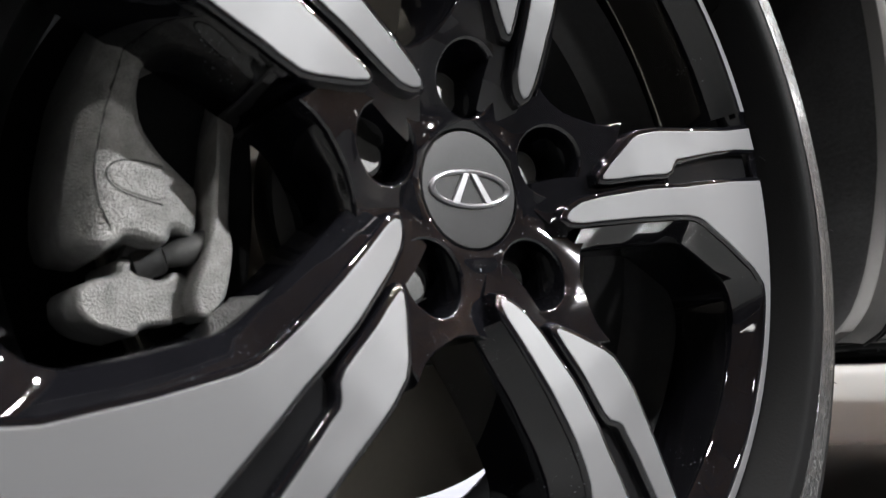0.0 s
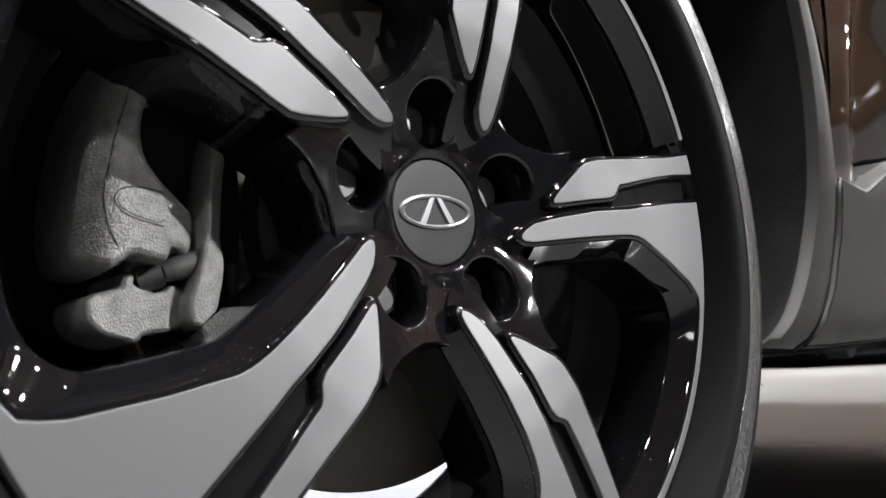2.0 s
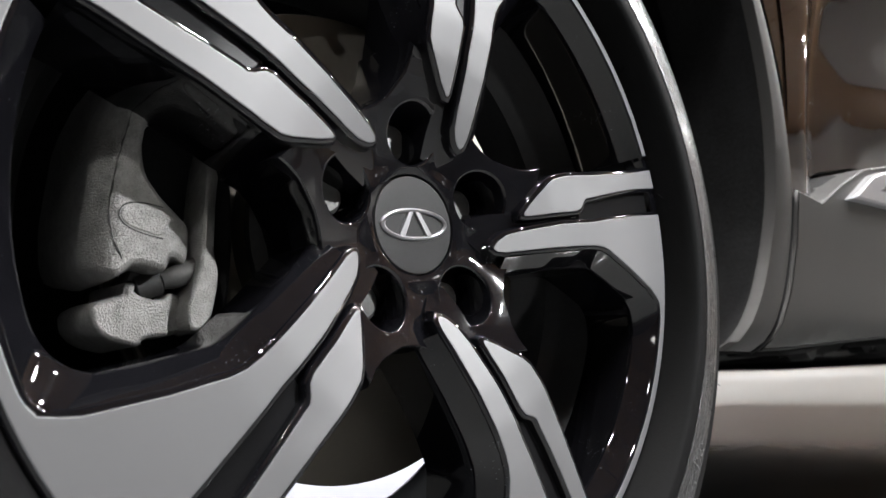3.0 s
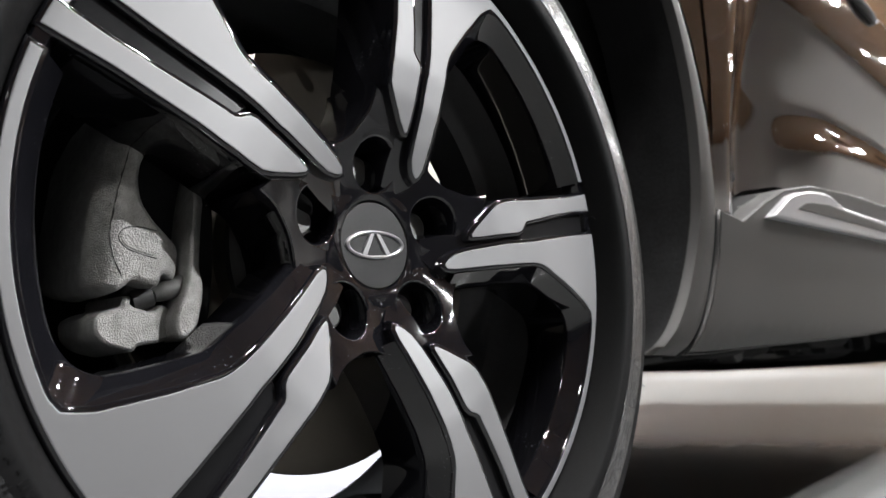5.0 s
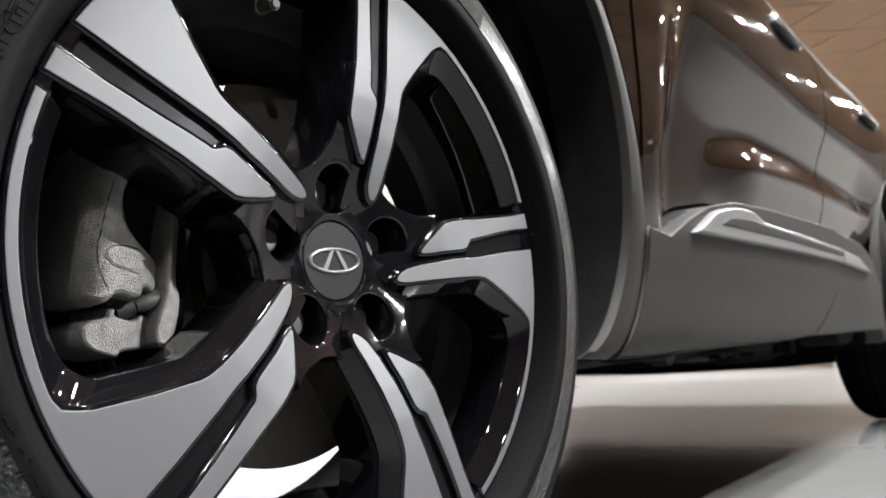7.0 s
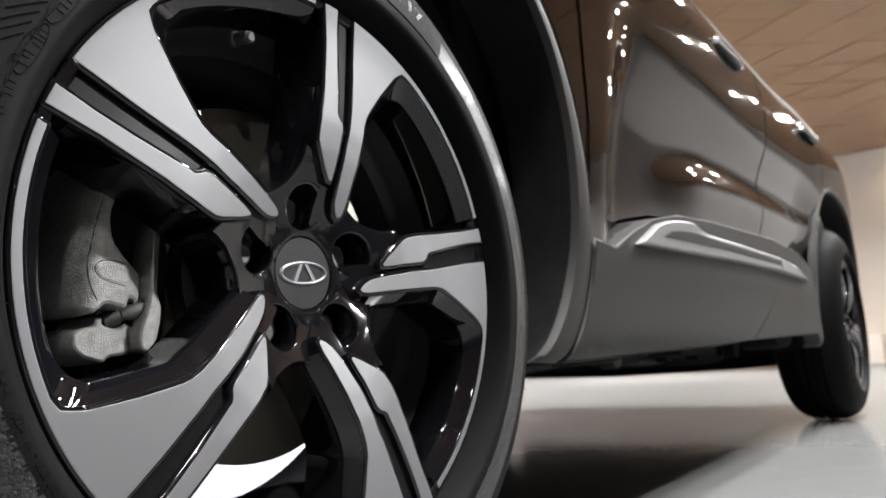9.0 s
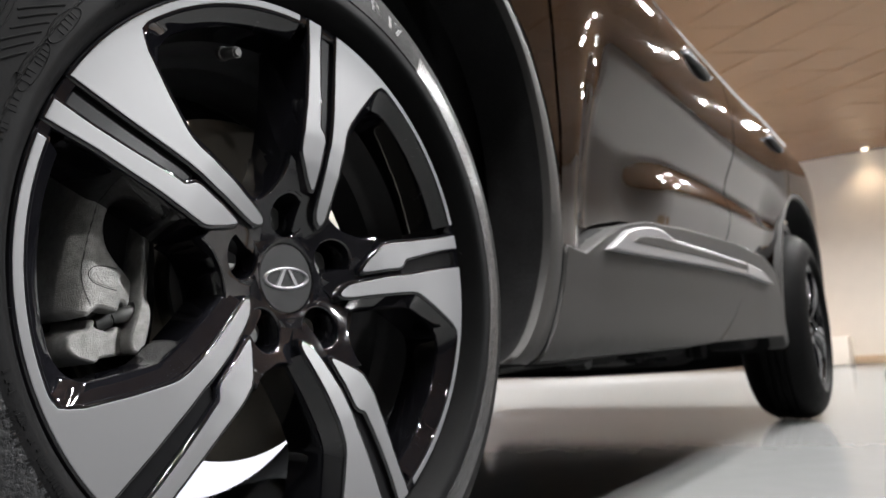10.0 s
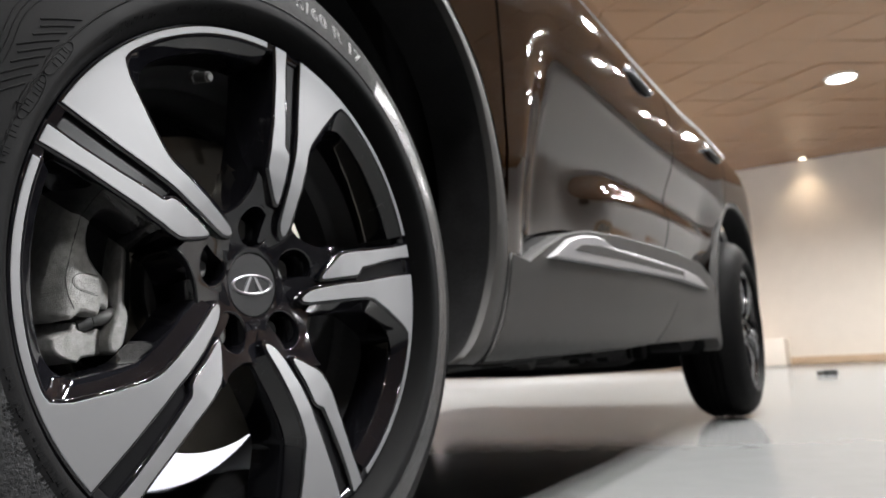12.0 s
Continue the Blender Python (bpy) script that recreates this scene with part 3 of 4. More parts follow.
def bars(rng, r0, height, a0, a1, gap=0.25):
    """A row of small raised strokes in place of writing too small to read."""
    verts, faces = [], []
    a = a0
    step = degrees_of(height * 0.55, r0)
    while a < a1:
        if rng.random() > gap:
            h = height * rng.uniform(0.35, 1.0)
            w = step * rng.uniform(0.25, 0.9)
            n = len(verts)
            low = r0 + (height - h) * rng.random()
            for r in (low, low + h):
                for b in (a, a + w):
                    for d in (0.0, -0.0006):
                        verts.append(Vector((r * math.cos(radians(b)), tyre_y(r) + d, r * math.sin(radians(b)))))
            faces += [(n + 1, n + 3, n + 7, n + 5), (n, n + 1, n + 5, n + 4), (n + 2, n + 3, n + 7, n + 6), (n, n + 2, n + 3, n + 1), (n + 4, n + 6, n + 7, n + 5)]
        a += step
    return verts, faces


def degrees_of(length, r):
    return math.degrees(length / r)


def barrel_mesh():
    prof = ((0.2210, 0.012), (0.2195, 0.047), (0.2175, 0.051), (0.2120, 0.054), (0.2105, 0.058), (0.2085, 0.078), (0.2050, 0.083), (0.1985, 0.090), (0.1975, 0.100), (0.1920, 0.108), (0.1880, 0.120), (0.1875, 0.142), (0.1900, 0.150), (0.2080, 0.168), (0.2300, 0.180), (0.2335, 0.186), (0.2335, 0.176), (0.2200, 0.170))
    return revolve(prof, 128)


def oval_ring(a, b, width, y, thick):
    prof_n = 64
    verts, faces = [], []
    rings = ((0.0, 0.0), (0.15, -0.7), (0.5, -1.0), (0.85, -0.7), (1.0, 0.0))
    for i in range(prof_n):
        t = 2 * math.pi * i / prof_n
        wide = width * (1 + 0.35 * abs(math.cos(t)))
        for f, d in rings:
            verts.append(Vector(((a - wide * f) * math.cos(t), y + d * thick, (b - width * f) * math.sin(t))))
    m = len(rings)
    for i in range(prof_n):
        k = (i + 1) % prof_n
        faces += [(i * m + j, k * m + j, k * m + j + 1, i * m + j + 1) for j in range(m - 1)]
    return verts, faces


def emblem_mesh():
    """An oval ring with two leaning bars in it."""
    shapes = [oval_ring(0.0258, 0.0100, 0.0030, 0.0224, 0.0024)]
    for s in (-1, 1):
        bar = ccw([Vector((-s * 0.0006, 0.0090)), Vector((s * 0.0036, 0.0090)), Vector((s * 0.0138, -0.0078)), Vector((s * 0.0088, -0.0086))])
        shapes.append(prism(bar, lambda u, v: 0.0206, ((-0.0006, 0.0), (0.0, 0.0008), (0.0002, 0.0025)), 0.01))
    return join(*shapes)


MESHES = {}


def shared(name, make, mat, parent, label="", angle=35.0, matrix=None, key=None):
    """Like link(), but alike pieces share one mesh."""
    key = key or name
    if key not in MESHES:
        ob = link(name, *make(), mat, parent, label, angle=angle)
        MESHES[key] = ob.data
    else:
        ob = new(name, MESHES[key])
        ob.parent = parent
        if label:
            tagged(ob, label)
    if matrix is not None:
        ob.matrix_basis = matrix
    return ob


def make_wheel(matrix, lettered=False):
    wheel = shared("wheel", hub_mesh, GLOSS_BLACK, car, "gloss black and machined five-spoke alloy wheel", key="wheel_casting")
    shared("rim_front", rim_front_mesh, GLOSS_BLACK, wheel)
    wheel.matrix_basis = matrix
    shared("barrel", barrel_mesh, BARREL, wheel, "dark grey inner barrel of the rim")
    tyre = shared("tyre", tyre_mesh, RUBBER, wheel, "black rubber tyre with raised sidewall lettering")
    tagged(shared("tread", shoulder_blocks, RUBBER, wheel, "tread blocks of the shoulder"), kind="stuff")
    for k in range(5):
        m = Matrix.Rotation(radians(-72 * k), 4, "Y")
        shared("wide_blade", lambda: prism(dense(wide_plan), lambda u, v: face_y(u, v) - 0.0003, ((-0.0007, 0.0), (-0.0002, 0.0002), (0.0, 0.0009)), 0.006), MACHINED, wheel, "machined silver face of a spoke", matrix=m, angle=25)
        shared("narrow_blade", lambda: prism(dense(narrow_plan), lambda u, v: face_y(u, v) - 0.0003, ((-0.0007, 0.0), (-0.0002, 0.0002), (0.0, 0.0009)), 0.006), MACHINED, wheel, "machined silver face with a notch", matrix=m, angle=25)
        shared("spoke", spoke_mesh, GLOSS_BLACK, wheel, "gloss black spoke with a recessed channel", matrix=m)
        shared("spoke_flank", flank_mesh, GLOSS_BLACK, wheel, "broad gloss black flank round a window", matrix=m, angle=28)
        shared("channel_insert", lambda: prism(dense(insert_plan), lambda u, v: face_y(u, v) + 0.0052, ((-0.0016, 0.0), (-0.0006, 0.0005), (0.0, 0.0014)), 0.008), INSERT, wheel, "satin dark grey insert between the blades", matrix=m)
        a = radians(20.9 + 72 * k)
        shared("wheel_nut", lambda: revolve(((0.0, 0.0), (0.0085, 0.0002), (0.0105, 0.0018), (0.0110, 0.004), (0.0110, 0.016)), 24), NUT, wheel, "grey zinc wheel nut", matrix=Matrix.Translation((0.0537 * math.cos(a), 0.0345, 0.0537 * math.sin(a))))
    for h in HOLES[:1]:
        for k in range(5):
            shared("bolt_well", lambda: well_mesh(h), GLOSS_BLACK, wheel, matrix=Matrix.Rotation(radians(-72 * k), 4, "Y"))
    shared("cap_seat", cap_seat_mesh, GLOSS_BLACK, wheel)
    shared("hub_cap", lambda: revolve(((0.0, 0.0220), (0.020, 0.0219), (0.0275, 0.0217), (0.0288, 0.0217), (0.0294, 0.0224), (0.0295, 0.028)), 72), CAP, wheel, "dark grey plastic hub cap")
    shared("emblem", emblem_mesh, EMBLEM, wheel, "silver oval emblem", matrix=Matrix.Rotation(radians(-3.7), 4, "Y"))
    stem = shared("valve_stem", lambda: join(tube(((0, 0, 0), (0, -0.004, -0.001), (0, -0.005, -0.0012), (0, -0.020, -0.0045)), [0.0062, 0.0062, 0.0050, 0.0048], 16), tube(((0, -0.020, -0.0045), (0, -0.0222, -0.005)), [0.0044, 0.0030], 16)), NUT, wheel, "silver tyre valve")
    stem.matrix_basis = Matrix.Translation((-0.052, 0.040, 0.190))
    if lettered:
        rng = random.Random(4)
        link("size_marking", *lettering("5/60 R 17", 0.2745, 0.0225, 84.6, 1.16), RUBBER_MARK, wheel, "raised grey tyre size 60 R 17")
        for r0, h, a0, a1 in ((0.2395, 0.005, 98, 118), (0.2420, 0.005, 124, 138), (0.2405, 0.004, 60, 74), (0.2525, 0.0075, 144.5, 150.5), (0.2525, 0.0075, 152, 159), (0.2535, 0.007, 160.5, 168), (0.2500, 0.0045, 196, 226), (0.2560, 0.0045, 200, 222),
                              (0.2600, 0.004, 192, 216), (0.2640, 0.0026, 318, 358), (0.2700, 0.0026, 322, 362), (0.2760, 0.0024, 326, 350), (0.2820, 0.003, 362, 378)):
            tagged(link("sidewall_mark", *bars(rng, r0, h, a0, a1), RUBBER, wheel, "small raised sidewall strokes", smooth=False), kind="stuff")
        band = [(0.2575, 0.0004), (0.2578, -0.0006)] + [(r, -0.0006) for r in np.arange(0.2600, 0.2865, 0.0025)] + [(0.2880, 0.0004)]
        link("serrated_band", *revolve([(r, tyre_y(r) + d) for r, d in band], 150, -184, 56.5), RUBBER_SHINE, wheel, "glossy finely serrated sidewall band")
        link("rim_protector", *revolve([(0.2580, tyre_y(0.2580)), (0.2588, tyre_y(0.2588) - 0.0009), (0.2600, tyre_y(0.2600))], 180, 57.0, 176.0), RUBBER, wheel, "raised ring on the sidewall")
        for a0, a1 in ((143.8, 151.2), (151.6, 159.8)):
            ring = [Vector(((0.2563 + 0.0052 * math.sin(q)) * math.cos(radians((a0 + a1) / 2 + (a1 - a0) / 2 * math.cos(q))), tyre_y(0.2563 + 0.0052 * math.sin(q)) - 0.0003, (0.2563 + 0.0052 * math.sin(q)) * math.sin(radians((a0 + a1) / 2 + (a1 - a0) / 2 * math.cos(q))))) for q in np.linspace(0, 2 * math.pi, 33)]
            link("sidewall_oval", *tube(ring, 0.0005, 6), RUBBER, wheel, "raised oval round a sidewall mark")
        for i in range(9):
            a0 = 139.0 + i * 1.9
            rib = [Vector((r * math.cos(radians(a0 + 8 * (r - 0.262) / 0.026)), tyre_y(r) - 0.0003, r * math.sin(radians(a0 + 8 * (r - 0.262) / 0.026)))) for r in np.linspace(0.263, 0.276 if i % 3 else 0.279, 6)]
            link("sidewall_rib", *tube(rib, 0.0007, 6), RUBBER, wheel, "raised moulded rib on the sidewall")
        for j, r in enumerate((0.2835, 0.2870, 0.2905)):
            line = [Vector(((r + 0.004 * math.sin(radians(18 * k))) * math.cos(radians(138 + k)), tyre_y(r + 0.004 * math.sin(radians(18 * k))) - 0.0002, (r + 0.004 * math.sin(radians(18 * k))) * math.sin(radians(138 + k)))) for k in np.arange(0, 20 - 2 * j, 0.8)]
            link("sidewall_rib", *tube(line, 0.0006, 6), RUBBER, wheel, "raised moulded wave on the sidewall")
        for i in range(16):
            a = radians(rng.uniform(0, 360))
            r = rng.choice((0.236, 0.2375, 0.262, 0.283, 0.318, 0.33))
            p = Vector((r * math.cos(a), tyre_y(r), r * math.sin(a)))
            q = p + Vector((rng.uniform(-1, 1), -1.2, rng.uniform(-1, 1))).normalized() * rng.uniform(0.003, 0.008)
            link("rubber_hair", *tube((p, p.lerp(q, 0.5) + Vector((0, -0.0005, 0)), q), [0.0005, 0.0004, 0.0003], 5), RUBBER, wheel, "thin moulding hair")
    return wheel


STEER = -1.21
make_wheel(pose(0, 0, TYRE_R, 0, 0, STEER), True)
make_wheel(pose(WHEELBASE + 0.012, -0.020, TYRE_R, 0, 25, 0))
make_wheel(pose(0, TRACK, TYRE_R, 0, 10, 180 + STEER))
make_wheel(pose(WHEELBASE, TRACK, TYRE_R, 0, 40, 180))


# ---- body ----
LOWER = ((0.20, 0.10), (0.248, 0.050), (0.258, 0.022), (0.275, 0.008), (0.31, 0.003), (0.36, 0.0), (0.42, -0.006))
PLAIN = LOWER + ((0.52, -0.013), (0.62, -0.020), (0.72, -0.0255), (0.82, -0.028), (0.90, -0.0265), (0.96, -0.020), (1.01, -0.007), (1.05, 0.014), (1.08, 0.04))
TUCKED = LOWER[:-3] + ((0.30, 0.012),) + ((0.39, 0.050), (0.47, 0.0475), (0.55, 0.0435), (0.60, 0.039), (0.65, 0.033), (0.70, 0.022), (0.78, 0.001), (0.835, -0.016), (0.86, -0.020), (0.90, -0.021), (0.97, -0.019), (1.03, -0.002), (1.08, 0.04))
CLAD = LOWER + ((0.50, -0.007), (0.60, -0.006))


def clad_y(u, v):
    return sum(along(CLAD, v + d) for d in (-0.01, 0.0, 0.01)) / 3 - 0.003


HEIGHTS = np.arange(0.15, 1.15, 0.002)
BELL = np.exp(-0.5 * (np.arange(-30, 31) * 0.002 / 0.018) ** 2)
BELL /= BELL.sum()


def softened(table):
    """The profile as a fine, softly rounded curve."""
    y = np.interp(HEIGHTS, [p[0] for p in table], [p[1] for p in table])
    return np.convolve(np.pad(y, 30, mode="edge"), BELL, mode="valid")


SOFT_PLAIN, SOFT_TUCKED = softened(PLAIN), softened(TUCKED)


RIDGE_CLIMB = ((0.80, 0.012), (0.9, 0.028), (1.1, 0.054), (1.4, 0.072), (1.95, 0.080), (2.4, 0.074))


def soft_at(curve, v):
    f = (v - 0.15) / 0.002
    k = max(0, min(len(HEIGHTS) - 2, int(f)))
    f -= k
    return curve[k] * (1 - f) + curve[k + 1] * f


def smooth_side(u, v):
    """How far in the car's flank lies at length u and height v: plain by the wheels, tucked in along the doors, with a ridge low down."""
    shift = 0.040 * ease(0.45, 0.75, v)
    door = ease(0.525 + shift, 0.715 + shift, u) * (1 - ease(2.0, 2.35, u))
    ridge = ease(0.82, 1.12, u)
    climb = along(RIDGE_CLIMB, u)
    drop = (0.022 + 0.045 * ease(0.7, 1.5, u)) * ease(0.56, 0.86, v) * (1 - 0.7 * ease(0.90, 1.05, v))
    plain, tucked = soft_at(SOFT_PLAIN, v), soft_at(SOFT_TUCKED, v + drop)
    high = v - 0.546 - climb
    bulge = -0.029 * math.exp(-(high / (0.041 if high > 0 else 0.085)) ** 2)
    y = plain * (1 - door) + door * (tucked + bulge * ridge)
    if u > 2.9:
        y += (u - 2.9) ** 2 * 0.3
    if u < 0.0:
        y += u * u * 0.22
    return float(y)


def panel(name, outline, mat, label, step=0.025, depth=smooth_side, turn=0.012):
    pts = ccw(resample(outline, step * 0.6))
    shape = prism(pts, depth, ((-0.003, 0.0), (-0.0008, 0.0012), (0.0, 0.0035), (0.0, turn)), step)
    ob = link(name, *shape, mat, car, label, angle=40)
    me = ob.data
    normals = []
    for v in me.vertices:
        u, w, e = v.co.x, v.co.z, 0.002
        if abs(v.co.y - depth(u, w)) < 1e-5:
            n = Vector(((depth(u + e, w) - depth(u - e, w)) / (2 * e), -1.0, (depth(u, w + e) - depth(u, w - e)) / (2 * e)))
            normals.append(n.normalized())
        else:
            normals.append(v.normal.copy())
    me.normals_split_custom_set_from_vertices(normals)
    return ob


def pts2(*pairs):
    return [Vector((pairs[i], pairs[i + 1])) for i in range(0, len(pairs), 2)]


ARCH_IN = pts2(0.325, 0.264, 0.364, 0.291, 0.406, 0.346, 0.432, 0.411, 0.439, 0.505, 0.414, 0.598, 0.372, 0.671, 0.295, 0.736, 0.180, 0.781, 0.0, 0.798)
ARCH_OUT = pts2(0.432, 0.260, 0.452, 0.287, 0.474, 0.320, 0.496, 0.370, 0.503, 0.425, 0.499, 0.470, 0.485, 0.535, 0.450, 0.610, 0.399, 0.685, 0.304, 0.755, 0.187, 0.807, 0.0, 0.829)


def mirrored(points, about):
    return [Vector((2 * about - p.x, p.y)) for p in points]


def arch_band(name, inner, outer, label):
    """A flat band round the wheel opening whose inner edge turns back into the wheel housing."""
    count = 150
    near = along_line(rounded(inner, 0.25, 3, False), count)
    far = along_line(rounded(outer, 0.25, 3, False), count)
    rows = ((1.0, 0.0, 0.016), (1.0, 0.0, -0.0030), (1.0, -0.0012, -0.0052), (1.0, -0.0035, -0.006), (0.72, 0.0, -0.0066), (0.47, 0.0, -0.0062), (0.45, 0.0, -0.0056), (0.39, 0.0, 0.0010), (0.38, 0.0, 0.0040), (0.365, 0.0, 0.018), (0.34, 0.0, 0.050), (0.22, 0.0, 0.085))
    verts = []
    for f, extra, y in rows:
        for a, b in zip(near, far):
            p = a.lerp(b, f) + (b - a).normalized() * extra
            tuck = clad_y(p.x, p.y) - clad_y(p.x, 0.42) if p.y < 0.42 else soft_at(SOFT_PLAIN, p.y) - soft_at(SOFT_PLAIN, 0.42)
            verts.append(Vector((p.x, y + tuck, p.y)))
    faces = [(k * count + i, k * count + i + 1, (k + 1) * count + i + 1, (k + 1) * count + i) for k in range(len(rows) - 1) for i in range(count - 1)]
    turned_in = 8 * (count - 1)
    band = link(name, verts[:9 * count], faces[:turned_in], CLADDING, car, label, angle=24)
    link("flange", verts[8 * count:], [tuple(i - 8 * count for i in f) for f in faces[turned_in:]], LINER, band, "black inner flange of the arch")
    return band


arch_band("arch_trim", ARCH_IN + mirrored(ARCH_IN, 0)[::-1][1:], ARCH_OUT + mirrored(ARCH_OUT, 0)[::-1][1:], "grey plastic wheel arch trim")
RA_IN = mirrored(ARCH_IN, WHEELBASE / 2)
RA_OUT = mirrored(ARCH_OUT, WHEELBASE / 2)
arch_band("arch_trim", RA_IN + mirrored(RA_IN, WHEELBASE)[::-1][1:], RA_OUT + mirrored(RA_OUT, WHEELBASE)[::-1][1:], "grey plastic wheel arch trim")

DOOR_FRONT = pts2(0.505, 0.421, 0.492, 0.461, 0.497, 0.523, 0.497, 0.585, 0.487, 0.653, 0.472, 0.785, 0.46, 0.92, 0.455, 1.06)
CLAD_TOP = pts2(0.508, 0.417, 0.576, 0.421, 0.651, 0.453, 0.734, 0.482, 0.857, 0.505, 1.076, 0.520, 1.60, 0.540)
gap = 0.004
fender = [p - Vector((gap, 0)) for p in DOOR_FRONT] + pts2(-0.2, 1.02, -0.72, 0.86, -0.72, 0.5) + mirrored(ARCH_OUT, 0)[4:] + ARCH_OUT[::-1][1:-4]
panel("fender", fender, PAINT, "dark metallic front wing")
door_split = pts2(1.612, 0.541, 1.585, 0.64, 1.60, 0.80, 1.63, 0.95, 1.65, 1.06)
panel("front_door", DOOR_FRONT[::-1] + [p + Vector((0, 0.003)) for p in CLAD_TOP] + door_split, PAINT, "dark metallic front door", step=0.013)
RD_LOW = pts2(1.616, 0.541, 1.9, 0.535, 2.06, 0.50, 2.10, 0.455)
panel("rear_door", [p + Vector((gap, 0)) for p in door_split[::-1]] + RD_LOW + pts2(2.13, 0.53, 2.20, 0.66, 2.32, 0.76, 2.40, 0.86, 2.44, 1.06), PAINT, "dark metallic rear door")
quarter = pts2(2.115, 0.45) + RA_OUT[4:] + mirrored(RA_OUT, WHEELBASE)[::-1][1:-4] + pts2(3.3, 0.5, 3.35, 0.9, 3.2, 1.06, 2.444, 1.06, 2.404, 0.86, 2.324, 0.76, 2.204, 0.66, 2.134, 0.53)
panel("rear_wing", quarter, PAINT, "dark metallic rear wing")
clad = [p + Vector((0.0055, 0)) for p in ARCH_OUT[:5]] + [p - Vector((0, 0.002)) for p in CLAD_TOP[1:]] + pts2(1.60, 0.437, 1.56, 0.395, 1.50, 0.355, 1.42, 0.320, 1.33, 0.285, 1.1, 0.275, 0.8, 0.268, 0.5, 0.260)
panel("sill_cladding", clad, CLADDING, "grey plastic door and sill cladding", depth=clad_y, turn=0.045)
clad2 = pts2(1.335, 0.284, 1.424, 0.318, 1.504, 0.353, 1.564, 0.393, 1.604, 0.436, 1.604, 0.538, 1.9, 0.532, 2.05, 0.498) + RA_OUT[:5][::-1] + pts2(2.1, 0.30)
panel("sill_cladding", clad2, CLADDING, "grey plastic rear door and sill cladding", depth=lambda u, v: clad_y(u, v) + 0.0035 * (1 - ease(1.7, 2.0, u)), turn=0.045)

# black rod along the joint of trim and cladding stands for its shade
seam = along_line(rounded([p + Vector((0.0025, 0)) for p in ARCH_OUT[:5]], 0.25, 2, False), 40)
link("gap_shade", *tube([(p.x, clad_y(p.x, p.y) + 0.006, p.y) for p in seam], 0.0030, 8), LINER, car, "black gap between trim and cladding")

# narrow added shelf behind the cladding, out of sight, to shape the doors' reflection
shelf_line = along_line(CLAD_TOP[1:], 60)
shelf = [Vector((p.x, y, p.y - 0.004 + dz)) for y, dz in ((-0.006, 0.0), (0.020, 0.002), (0.060, 0.004)) for p in shelf_line]
link("door_shelf", shelf, [(k * 60 + i, k * 60 + i + 1, (k + 1) * 60 + i + 1, (k + 1) * 60 + i) for k in range(2) for i in range(59)], LINER, car, "added black shelf behind the cladding that the door foot reflects")

# dark body behind the panels, roof and glass
link("inner_body", *prism(ccw(resample(pts2(0.46, 0.31, 2.14, 0.31, 2.17, 0.6, 2.3, 0.85, 3.2, 0.85, 3.2, 1.02, -0.6, 0.98, -0.6, 0.86, 0.3, 0.86, 0.45, 0.62, 0.5, 0.4), 0.05)), lambda u, v: 0.085, ((0.0, 0.0), (0.0, 1.63)), 0.2, True), LINER, car, "black inner body")
cabin = [Vector((-0.1, 1.02)), Vector((3.1, 1.04)), Vector((3.0, 1.25)), Vector((2.6, 1.55)), Vector((1.7, 1.63)), Vector((1.0, 1.60)), Vector((0.35, 1.28))]


def cabin_mesh():
    ring = resample(rounded(cabin, 0.2, 2), 0.08)
    verts, faces = [], []
    steps = 6
    for i in range(steps + 1):
        f = i / steps
        y = 0.10 + 1.60 * f
        k = math.sin(math.pi * f)
        for p in ring:
            verts.append(Vector((p.x, y + (0.5 - f) * 2 * max(0, p.y - 1.04) * 0.42, p.y + 0.02 * k)))
    n = len(ring)
    for i in range(steps):
        faces += [(i * n + j, i * n + (j + 1) % n, (i + 1) * n + (j + 1) % n, (i + 1) * n + j) for j in range(n)]
    faces += [tuple(range(n)), tuple(steps * n + j for j in range(n))]
    return verts, faces


link("cabin", *cabin_mesh(), GLASS_DARK, car, "dark tinted cabin glass")
link("belt_trim", *tube([(x, smooth_side(x, 1.06) + 0.012, 1.065 + 0.01 * x / 2) for x in np.linspace(0.5, 2.8, 24)], 0.010, 8), CHROME, car, "bright belt-line trim")

link("door_plug", *tube(((0.588, smooth_side(0.588, 0.478) + 0.001, 0.478), (0.588, smooth_side(0.588, 0.478) - 0.0012, 0.478)), 0.006, 12), LINER, car, "small black plug in the door")

# bright trim on the sill
trim_plan = pts2(0.644, 0.429, 0.690, 0.450, 0.731, 0.469, 0.780, 0.481, 0.830, 0.489, 0.890, 0.494, 0.926, 0.493, 0.955, 0.487, 0.988, 0.482, 1.2, 0.486, 1.60, 0.489, 1.60, 0.456, 1.2, 0.447, 0.9, 0.437)

trim = link("sill_trim", *prism(ccw(resample(trim_plan, 0.01)), clad_y, ((-0.004, -0.010), (-0.001, -0.008), (0.0, 0.0), (0.0, 0.004)), 0.02), SATIN_CHROME, car, "satin silver trim strip on the sill")
slot = pts2(0.752, 0.452, 0.785, 0.464, 0.817, 0.469, 0.90, 0.4755, 0.986, 0.4755, 1.598, 0.482, 1.598, 0.469, 1.1, 0.462, 0.9, 0.456)
link("slot", *prism(ccw(resample(slot, 0.012)), clad_y, ((-0.001, -0.0112), (0.0, -0.0108), (0.0, -0.006)), 0.03), CLADDING, trim, "dark slot in the trim strip")
trim2 = pts2(1.606, 0.489, 1.80, 0.482, 1.94, 0.455, 1.935, 0.451, 1.606, 0.456)
